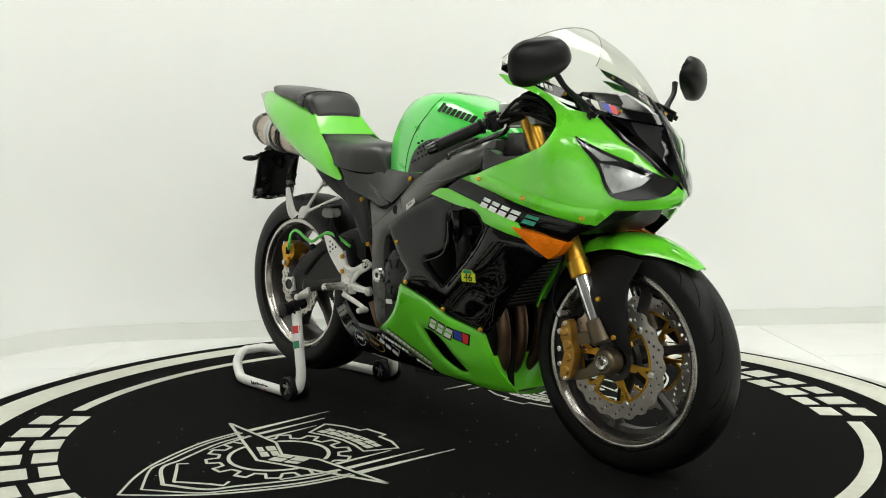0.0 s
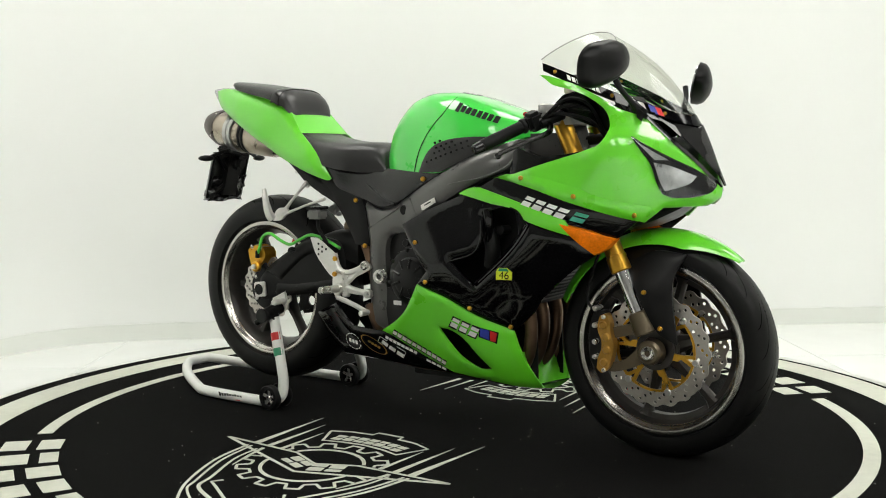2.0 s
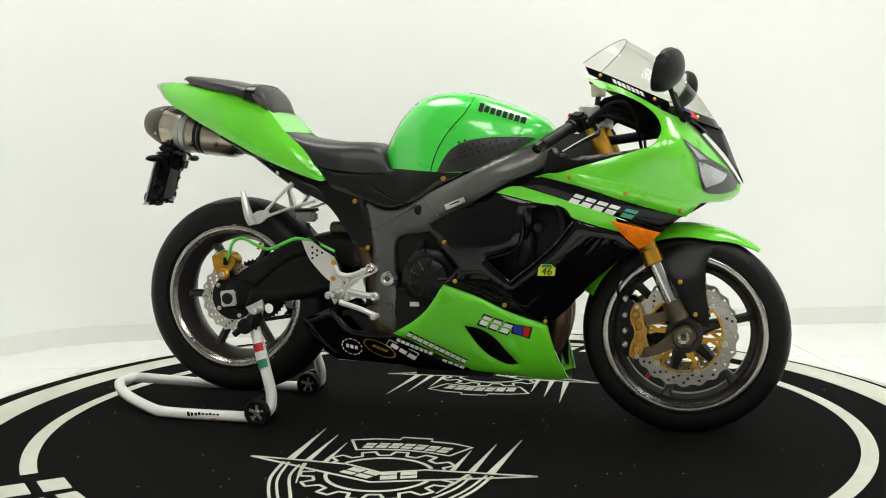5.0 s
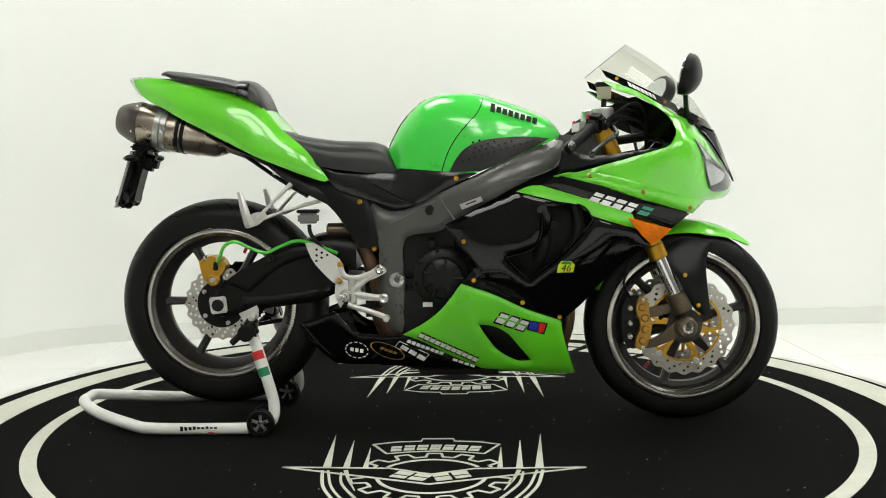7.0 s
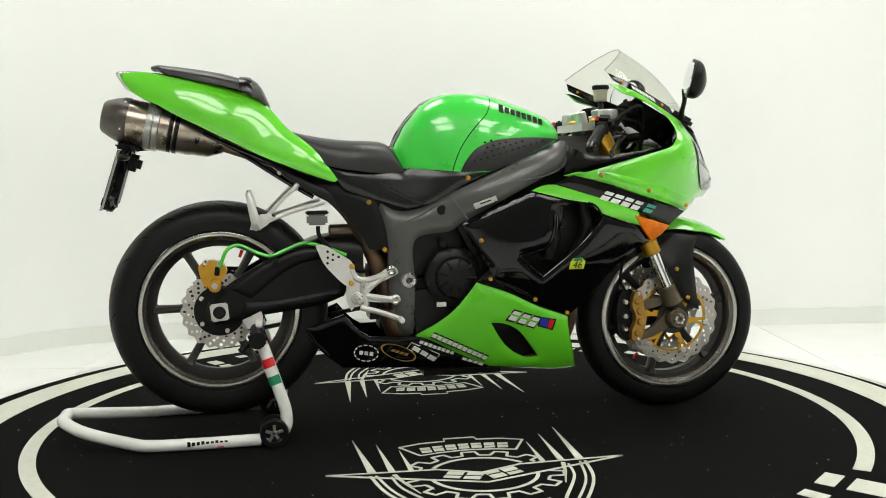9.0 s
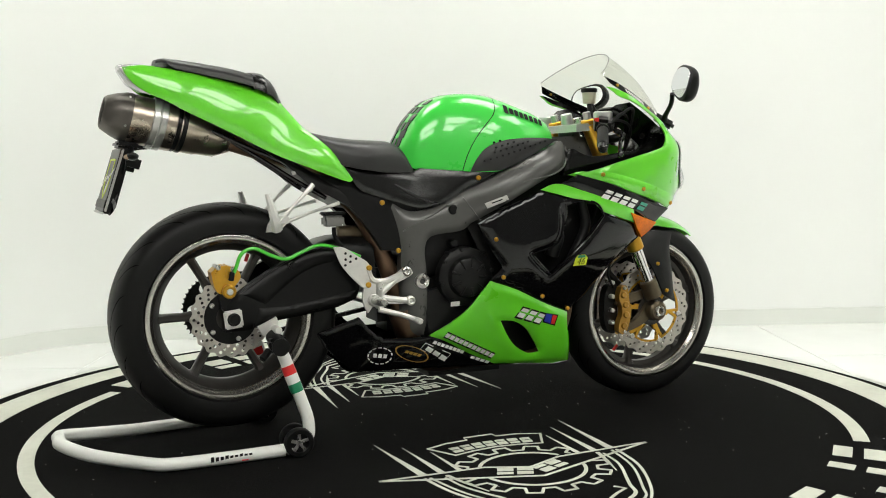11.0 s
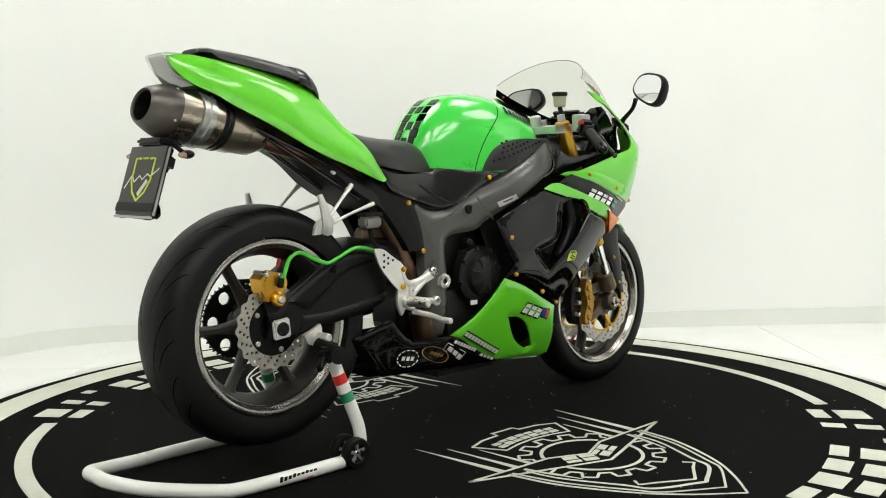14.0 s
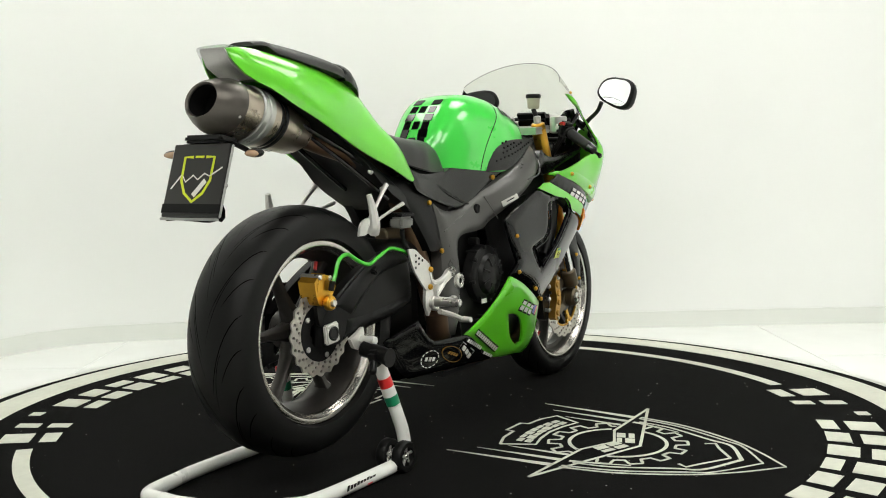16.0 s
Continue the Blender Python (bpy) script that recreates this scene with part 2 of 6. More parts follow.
def ring_sector(r0, r1, a0, a1, z0, z1, seg=60, centre=(0, 0)):
    full = abs(a1 - a0) >= 359.9
    verts, faces = [], []
    for i in range(seg + 1):
        a = radians(a0 + (a1 - a0) * i / seg)
        for r, z in ((r0, z0), (r0, z1), (r1, z1), (r1, z0)):
            verts.append((centre[0] + r * math.cos(a), centre[1] + r * math.sin(a), z))
    for i in range(seg):
        for k in range(4):
            l = (k + 1) % 4
            faces.append((i * 4 + k, i * 4 + l, i * 4 + 4 + l, i * 4 + 4 + k))
    if not full:
        faces += [(0, 1, 2, 3), (seg * 4 + 3, seg * 4 + 2, seg * 4 + 1, seg * 4)]
    bm = raw(verts, faces)
    bmesh.ops.remove_doubles(bm, verts=bm.verts, dist=1e-5)
    return fix(bm)


def stroke(pts, w, z0, z1, w2=None):
    """A flat line of width w (tapering to w2) along points in plan."""
    w2 = w if w2 is None else w2
    line = [Vector(q) for q in pts]
    left, right = [], []
    for i, q in enumerate(line):
        a, b = line[max(i - 1, 0)], line[min(i + 1, len(line) - 1)]
        d = (b - a).normalized()
        nrm = Vector((-d.y, d.x))
        h = (w + (w2 - w) * i / (len(line) - 1)) / 2
        left.append(q + nrm * h)
        right.append(q - nrm * h)
    verts, faces = [], []
    for l, r in zip(left, right):
        verts += [(l.x, l.y, z0), (l.x, l.y, z1), (r.x, r.y, z1), (r.x, r.y, z0)]
    for i in range(len(line) - 1):
        for k in range(4):
            m = (k + 1) % 4
            faces.append((i * 4 + k, i * 4 + m, i * 4 + 4 + m, i * 4 + 4 + k))
    e = len(line) * 4 - 4
    faces += [(0, 1, 2, 3), (e + 3, e + 2, e + 1, e)]
    return fix(raw(verts, faces))


# ---- the room ----
def wall_line():
    """The foot of the wall in plan: nearly straight behind the turntable, bent round at the corners."""
    pts = [(-2.15, -1.0), (-2.06, 0.35), (-1.96, 0.90), (-1.83, 1.23), (-1.62, 1.43), (-1.30, 1.51), (-0.6, 1.56), (0.4, 1.60), (1.5, 1.645), (2.4, 1.66), (3.2, 1.60), (3.55, 1.25), (3.65, 0.6), (3.7, -1.0)]
    return [Vector(q) for q in curve_points(pts, 6)]


def along(line, off, z0, z1, depth):
    """A strip that follows a line in plan, off metres to its right, with depth."""
    verts, faces = [], []
    for i, q in enumerate(line):
        d = (line[min(i + 1, len(line) - 1)] - line[max(i - 1, 0)]).normalized()
        nrm = Vector((d.y, -d.x))
        a, b = q + nrm * off, q + nrm * (off - depth)
        verts += [(a.x, a.y, z0), (a.x, a.y, z1), (b.x, b.y, z1), (b.x, b.y, z0)]
    for i in range(len(line) - 1):
        for k in range(4):
            m = (k + 1) % 4
            faces.append((i * 4 + k, i * 4 + m, i * 4 + 4 + m, i * 4 + 4 + k))
    e = len(line) * 4 - 4
    faces += [(0, 1, 2, 3), (e + 3, e + 2, e + 1, e)]
    return fix(raw(verts, faces))


FLOOR_Z = -0.012
WALL_H = 3.1


def build_room():
    line = wall_line()
    tagged(part("wall_north", along(line, 0, FLOOR_Z, WALL_H, 0.15), WALL), "smooth off-white painted wall with rounded corners", "wall", kind="structure")
    tagged(part("baseboard", along(line, 0.012, FLOOR_Z, FLOOR_Z + 0.078, 0.010), BASEBOARD), "low glossy white baseboard along the curved wall", "baseboard", kind="structure")
    # Added out of view: grey walls and dark ceiling hold down bounce and reflections.
    tagged(part("wall_south", box(6.6, 0.15, WALL_H, pose(0.75, -5.38, WALL_H / 2)), GREYWALL), "unseen grey wall that closes the room and keeps reflections dark", "wall", kind="structure")
    tagged(part("wall_west", box(0.15, 4.3, WALL_H, pose(-2.235, -3.16, WALL_H / 2)), GREYWALL), "unseen grey wall that closes the room and keeps reflections dark", "wall", kind="structure")
    tagged(part("wall_east", box(0.15, 4.3, WALL_H, pose(3.785, -3.16, WALL_H / 2)), GREYWALL), "unseen grey wall that closes the room and keeps reflections dark", "wall", kind="structure")
    tagged(part("ceiling", box(6.6, 7.4, 0.12, pose(0.7, -1.75, WALL_H + 0.06)), DARKWALL), "unseen ceiling, dark to keep reflections in the blacks low", "ceiling", kind="structure")
    fl = tagged(part("floor", box(6.6, 7.4, 0.1, pose(0.7, -1.75, FLOOR_Z - 0.055)), GROUT), "glossy white tiled floor with thin joints", "floor", kind="structure")
    return fl


def build_tiles(fl):
    sx, sy = 0.98, 0.98
    mesh = None
    for i in range(-3, 5):
        for j in range(-6, 3):
            x, y = -1.43 + (i + 0.5) * sx + 0.98, 0.89 + (j + 0.5) * sy
            if x < -3 or x > 4.4 or y > 2.2:
                continue
            if mesh is None:
                ob = part("tile", box(sx - 0.003, sy - 0.003, 0.006, None, 0.0012), FLOOR, fl)
                mesh = ob.data
            else:
                ob = new("tile", mesh)
                ob.parent = fl
            ob.location = (x, y, FLOOR_Z - 0.003)


def build_ceiling_lights():
    first = None
    for x in (-0.95, 0.95, 2.7):
        for y in (-4.3, -2.9, 0.35 if x < 2 else -0.5):
            if first is None:
                first = thing("ceiling_light", "large flat white square ceiling light panel, switched on", "ceiling light", "ceiling lights")
                part("frame", ring_frame(1.12, 0.03), WHITE, first)
                part("diffuser", box(1.10, 1.10, 0.02), PANEL_LIGHT, first)
                first.location = (x, y, WALL_H - 0.02)
            else:
                copy_thing(first, pose(x, y, WALL_H - 0.02))


def ring_frame(s, w):
    bars = []
    for k in range(4):
        bars.append(box(s + w, w, 0.035, pose(0, 0, 0, 0, 0, 90 * k) @ pose(0, s / 2, 0), 0.003))
    return join(*bars)


# ---- the turntable ----
MC = (0.019, 0.016)
TT = thing("turntable", "round black carpeted turntable with white printed rings and emblems", "turntable")


def mat_emblem(turn):
    """One printed emblem: a blade over a gear wheel inside a pointed shield, with spikes and a banner."""
    z0, z1 = 0.0, 0.0012
    m = Matrix.Translation((MC[0], MC[1], 0)) @ pose(0, 0, 0, 0, 0, turn) @ Matrix.Translation((-MC[0], -MC[1], 0))
    ps = []
    blade = [(-0.392, -0.515), (-0.11, -0.528), (-0.001, -0.578), (0.108, -0.532), (0.394, -0.524)]
    ps += [stroke(blade, 0.008, z0, z1), stroke([blade[0], (-0.003, -0.655), blade[-1]], 0.009, z0, z1)]
    for s in (-1, 1):
        for x0, x1, top, base in ((0.275, 0.296, 0.212, 0.022), (0.224, 0.235, 0.272, 0.018), (0.174, 0.180, 0.341, 0.014)):
            ps.append(stroke([(s * x1, -top), (s * x0, -0.522)], 0.001, z0, z1, base))
        # shield sides run on from the spikes to the point
        ps.append(stroke(curve_points([(s * 0.283, -0.545), (s * 0.255, -0.69), (s * 0.178, -0.85), (s * 0.10, -0.95), (0.004, -1.043)], 6), 0.009, z0, z1, 0.006))
        ps.append(stroke(curve_points([(s * 0.268, -0.545), (s * 0.235, -0.69), (s * 0.162, -0.84), (s * 0.125, -0.90), (0.006, -0.985)], 6), 0.007, z0, z1, 0.006))
        ps.append(stroke(curve_points([(s * 0.232, -0.56), (s * 0.215, -0.66), (s * 0.15, -0.80), (s * 0.118, -0.87), (0.008, -0.930)], 6), 0.006, z0, z1, 0.011))
        ps.append(stroke([(s * 0.105, -0.80), (s * 0.122, -0.825), (s * 0.085, -0.845), (0.008, -0.900)], 0.008, z0, z1))
        ps.append(stroke([(s * 0.222, -0.545), (s * 0.205, -0.62), (s * 0.18, -0.70)], 0.012, z0, z1, 0.003))
    cx, cy = 0.0, -0.588
    # gear wheel, hidden behind the blade
    teeth, n = [], 14
    for i in range(n):
        for da, r in ((-0.30, 0.166), (-0.20, 0.200), (0.20, 0.200), (0.30, 0.166)):
            a = 2 * math.pi * (i + da) / n + math.pi / 2
            teeth.append((cx + r * math.cos(a) * 1.02, cy + r * math.sin(a) * 0.95))
    def clear_of_blade(q):
        t = abs(q[0]) / 0.394
        return q[1] > -0.578 + 0.055 * min(1, abs(q[0]) / 0.11) + 0.002 or q[1] < -0.655 + 0.13 * t - 0.002
    for pts, w in ((teeth + teeth[:1], 0.008), ([(cx + 0.137 * math.cos(i * math.pi / 36), cy + 0.133 * math.sin(i * math.pi / 36)) for i in range(73)], 0.010)):
        dense = []
        for a, b in zip(pts, pts[1:]):
            dense += [(a[0] + (b[0] - a[0]) * k / 4, a[1] + (b[1] - a[1]) * k / 4) for k in range(4)]
        dense.append(pts[-1])
        run = []
        for q in dense:
            if clear_of_blade(q):
                run.append(q)
            else:
                if len(run) > 1:
                    ps.append(stroke(run, w, z0, z1))
                run = []
        if len(run) > 1:
            ps.append(stroke(run, w, z0, z1))
    banner = [(-0.176, -0.312), (-0.113, -0.288), (-0.043, -0.281), (-0.041, -0.257), (0.047, -0.257), (0.050, -0.281), (0.115, -0.288), (0.176, -0.314), (0.134, -0.402), (0.07, -0.384), (0.002, -0.376), (-0.07, -0.384), (-0.131, -0.400), (-0.176, -0.312)]
    ps.append(stroke(banner, 0.008, z0, z1))
    # illegible marks in the banner and on the blade
    for i in range(7):
        x = -0.108 + 0.036 * i
        y = -0.340 - 1.2 * x * x
        ps += mark_blocks(x, y, 0.029, 0.045, -x * 60, z0, z1, i)
    for i, x in enumerate((-0.075, -0.028, 0.028, 0.075)):
        y = -0.612 + 0.42 * abs(x)
        ps += mark_blocks(x, y, 0.042, 0.05, 22 * (1 if x > 0 else -1), z0, z1, i + 2)
    out = join(*ps)
    return moved(out, m)


def mark_blocks(x, y, w, h, rot, z0, z1, k):
    """Two slanted bars, one over the other, in place of a letter."""
    m = pose(x, y, 0, 0, 0, rot)
    s, cut = 0.10 * h, (0.02, 0.12, -0.08)[k % 3] * h
    out = []
    for y0, y1 in ((-h / 2, cut - 0.085 * h), (cut + 0.085 * h, h / 2)):
        p = [(-w / 2 + s * y0 / h, y0), (w / 2 + s * y0 / h, y0), (w / 2 + s * y1 / h, y1), (-w / 2 + s * y1 / h, y1)]
        out.append(moved(flat_shape(p, z0, z1), m))
    return out


def build_turntable():
    z0, z1 = 0.0, 0.0012
    part("carpet", ring_sector(0.0, 1.545, 0, 360, -0.012, 0.0, 160), CARPET, TT, "worn black carpet with specks of lint")
    tagged(part("turntable_rim", ring_sector(1.551, 1.578, 0, 360, FLOOR_Z, -0.002, 160), RIMTRIM), "scuffed pale grey trim ring round the turntable", "trim", kind="structure")
    part("outer_band", ring_sector(1.380, 1.500, 0, 360, z0, z1, 160, MC), MATWHITE, TT, "wide white printed ring")
    for a in (-41.5, 138.5):
        part("inner_arc", ring_sector(1.187, 1.230, a, a + 83, z0, z1, 60, MC), MATWHITE, TT, "narrow white printed arc")
    for turn in (0, 180):
        part("emblem", mat_emblem(turn), MATWHITE, TT, "white printed emblem of blade, gear and shield")
        for i in range(14):
            if i == 11:
                ps = [moved(flat_shape([(-0.02, -0.1), (0.02, -0.1), (0.02, -0.06), (-0.02, -0.06)], z0, z1), pose(0, -1.215, 0))]
            else:
                ps = [moved(q, pose(0, -1.215, 0)) for q in mark_blocks(0, 0, 0.045 if i == 12 else 0.096, 0.165, 0, z0, z1, i)]
            a = -46.0 + (i + 0.5) * 92.0 / 14
            bm = moved(join(*ps), Matrix.Translation((MC[0], MC[1], 0)) @ pose(0, 0, 0, 0, 0, a + turn))
            part("printed_mark", bm, MATWHITE, TT)
    rng = random.Random(4)
    bits = []
    for i in range(170):
        r, a = 1.35 * math.sqrt(rng.random()), rng.uniform(0, 6.283)
        s = rng.uniform(0.0006, 0.0022)
        bits.append(box(s * rng.uniform(1, 2.5), s, 0.0006, pose(r * math.cos(a), r * math.sin(a), 0.0006, 0, 0, rng.uniform(0, 180))))
    tagged(part("lint", join(*bits), LINT, TT, "pale specks of lint and grit"), kind="stuff")


floor_ob = build_room()
build_ceiling_lights()
build_turntable()


# ---- the motorcycle: its side surfaces ----
LAT = {
    "cowl": ((0.35, 0.745, 0.215), (0.436, 0.740, 0.239), (0.585, 0.692, 0.233), (0.725, 0.646, 0.179), (0.60, 0.79, 0.240), (0.70, 0.745, 0.230), (0.745, 0.77, 0.202),
             (0.733, 0.839, 0.208), (0.787, 0.697, 0.146), (0.737, 0.889, 0.136), (0.884, 0.711, 0.003), (0.783, 0.874, 0.071), (0.855, 0.666, 0.030), (0.80, 0.76, 0.125), (0.795, 0.82, 0.120), (0.876, 0.727, 0.004), (0.870, 0.765, 0.004), (0.862, 0.70, 0.062), (0.857, 0.745, 0.058), (0.838, 0.79, 0.055),
             (0.855, 0.80, 0.006), (0.830, 0.855, 0.004), (0.724, 0.906, 0.151), (0.64, 0.965, 0.178), (0.55, 1.04, 0.198), (0.45, 1.02, 0.210)),
    "fairing": ((0.082, 0.56, 0.229), (0.109, 0.449, 0.221), (0.247, 0.381, 0.204), (0.352, 0.332, 0.167), (0.367, 0.484, 0.223), (0.552, 0.623, 0.229),
                (0.617, 0.545, 0.179), (0.436, 0.70, 0.238), (0.25, 0.66, 0.228), (-0.088, 0.284, 0.161), (0.17, 0.356, 0.194), (0.25, 0.25, 0.165),
                (0.20, 0.16, 0.115), (0.40, 0.20, 0.115), (0.43, 0.13, 0.06), (-0.10, 0.21, 0.135), (-0.40, 0.30, 0.10), (-0.35, 0.17, 0.085),
                (0.0, 0.14, 0.095), (0.72, 0.645, 0.182)),
    "tail": ((-0.313, 0.731, 0.142), (-0.40, 0.80, 0.148), (-0.45, 0.885, 0.124), (-0.50, 0.95, 0.106), (-0.60, 0.86, 0.130), (-0.60, 0.93, 0.126), (-0.60, 1.0, 0.098),
             (-0.75, 0.93, 0.108), (-0.75, 0.98, 0.104), (-0.75, 1.03, 0.084), (-0.90, 1.045, 0.050), (-0.88, 1.0, 0.066)),
    "cover": ((-0.313, 0.735, 0.130), (-0.10, 0.76, 0.118), (0.046, 0.757, 0.156), (0.063, 0.738, 0.157), (-0.06, 0.66, 0.146), (0.09, 0.70, 0.162), (-0.25, 0.69, 0.125)),
    "sub": ((-0.223, 0.673, 0.117), (-0.181, 0.535, 0.129), (-0.40, 0.73, 0.105)),
    "frame": ((-0.014, 0.647, 0.151), (-0.115, 0.444, 0.148), (0.142, 0.678, 0.205), (0.30, 0.78, 0.185), (0.37, 0.83, 0.135), (-0.15, 0.65, 0.128), (-0.12, 0.30, 0.135)),
    "pad": ((0.046, 0.757, 0.152), (0.30, 0.842, 0.158), (0.16, 0.80, 0.172), (0.12, 0.84, 0.163)),
    "guard": ((0.725, 0.446, 0.121), (0.764, 0.353, 0.113), (0.76, 0.53, 0.085), (0.69, 0.53, 0.085)),
}
WEIGHTS = {}


def tps(pts, x, z):
    """A smooth surface through a few known half-widths."""
    if pts not in WEIGHTS:
        p = np.array(pts, float)
        r2 = ((p[:, None, :2] - p[None, :, :2]) ** 2).sum(-1)
        k = 0.5 * r2 * np.log(r2 + 1e-12) + 2e-4 * np.eye(len(p))
        q = np.c_[np.ones(len(p)), p[:, :2]]
        a = np.block([[k, q], [q.T, np.zeros((3, 3))]])
        WEIGHTS[pts] = (p, np.linalg.solve(a, np.r_[p[:, 2], 0, 0, 0]))
    p, w = WEIGHTS[pts]
    r2 = (p[:, 0] - x) ** 2 + (p[:, 1] - z) ** 2
    return float(w[:-3] @ (0.5 * r2 * np.log(r2 + 1e-12)) + w[-3] + w[-2] * x + w[-1] * z)


def wide(lat, x, z):
    return lat if isinstance(lat, (int, float)) else max(0.002, tps(LAT[lat], x, z))


BIKE = thing("motorcycle", "lime green and black sport motorcycle on a white paddock stand", "motorcycle")


def panel(name, outline, lat, mat, parent=BIKE, depth=0.004, off=0.0, holes=(), both=True, step=0.013, label="", n=6, crown=0.005, turn=0.018):
    """A body panel on one of the side surfaces, and its mirror image on the other side."""
    loop = rounded(outline, n)
    hs = [rounded(h, n) for h in holes]
    p, t = filled(loop, hs, step)
    rim = np.array([q[:2] for lp in (loop, *hs) for q in lp])
    nxt = np.array([lp[(i + 1) % len(lp)][:2] for lp in (loop, *hs) for i in range(len(lp))])
    seg = nxt - rim
    ln = (seg ** 2).sum(1) + 1e-12

    def place(x, z, d):
        k = np.clip(((x - rim[:, 0]) * seg[:, 0] + (z - rim[:, 1]) * seg[:, 1]) / ln, 0, 1)
        near = math.sqrt(((rim[:, 0] + k * seg[:, 0] - x) ** 2 + (rim[:, 1] + k * seg[:, 1] - z) ** 2).min())
        drop = crown * max(0.0, 1 - near / turn) ** 2
        return (x, -max(0.001, wide(lat, x, z) + off - drop - d), z)

    bm = sheet(p, t, place, depth)
    twin = mirrored(bm.copy()) if both else None
    ob = part(name, bm, mat, parent, label)
    if both:
        part(name, twin, mat, parent, label)
    return ob


def loft(tops, bottoms, widths, pw=0.7, ph=0.8, steps=26, round_end=0.0, flat_bottom=True):
    """A body built of cross-sections along x: tops and bottoms are (x, z), widths (x, half-width)."""
    tx, tz = zip(*sorted((q[0], q[1]) for q in tops))
    bx, bz = zip(*sorted((q[0], q[1]) for q in bottoms))
    wx, ww = zip(*sorted(widths))
    x0, x1 = tx[0], tx[-1]
    verts, faces, m = [], [], 17
    fine = curve_points([(a, b) for a, b in zip(tx, tz)], 8)
    fx, fz = [q[0] for q in fine], [q[1] for q in fine]
    for i in range(steps + 1):
        u = 0.5 - 0.5 * math.cos(math.pi * i / steps)
        x = x0 + (x1 - x0) * u
        t, b, w = np.interp(x, fx, fz), np.interp(x, bx, bz), np.interp(x, wx, ww)
        for k in range(m):
            a = math.pi * k / (m - 1)
            c, s = math.cos(a), math.sin(a)
            verts.append((x, -w * math.copysign(abs(c) ** pw, c), b + (t - b) * s ** ph))
    for i in range(steps):
        for k in range(m - 1):
            faces.append((i * m + k, i * m + k + 1, (i + 1) * m + k + 1, (i + 1) * m + k))
        faces.append((i * m + m - 1, i * m, (i + 1) * m, (i + 1) * m + m - 1))
    faces += [tuple(range(m)), tuple(steps * m + k for k in range(m))[::-1]]
    return fix(raw(verts, faces))


def bolt(x, y, z, parent=BIKE, r=0.0065):
    s = 1 if y > 0 else -1
    part("bolt", join(rod((x, y - s * 0.004, z), (x, y + s * 0.005, z), r, seg=10, bevel=0.002), rod((x, y + s * 0.004, z), (x, y + s * 0.0065, z), r * 0.45, seg=6)), GOLD, parent)


def slab(outline, y0, y1, holes=(), n=6, bevel=0.0):
    """A plate of the outline in side view between two widths."""
    p, t = filled(rounded(outline, n), [rounded(h, n) for h in holes], 0.03)
    return sheet(p, t, lambda x, z, d: (x, y0 + d, z), y1 - y0)


def mold(outline, s, y, depth, crown, turn):
    """A plate on one side whose outer face rounds off towards its rim."""
    loop = rounded(outline, 6)
    p, t = filled(loop, (), 0.011)
    rim = np.array(loop)
    seg = np.roll(rim, -1, 0) - rim
    ln = (seg ** 2).sum(1) + 1e-12

    def place(x, z, d):
        k = np.clip(((x - rim[:, 0]) * seg[:, 0] + (z - rim[:, 1]) * seg[:, 1]) / ln, 0, 1)
        near = math.sqrt(((rim[:, 0] + k * seg[:, 0] - x) ** 2 + (rim[:, 1] + k * seg[:, 1] - z) ** 2).min())
        return (x, s * (y - crown * max(0.0, 1 - near / turn) ** 2 * (d == 0) - d), z)

    return sheet(p, t, place, depth)


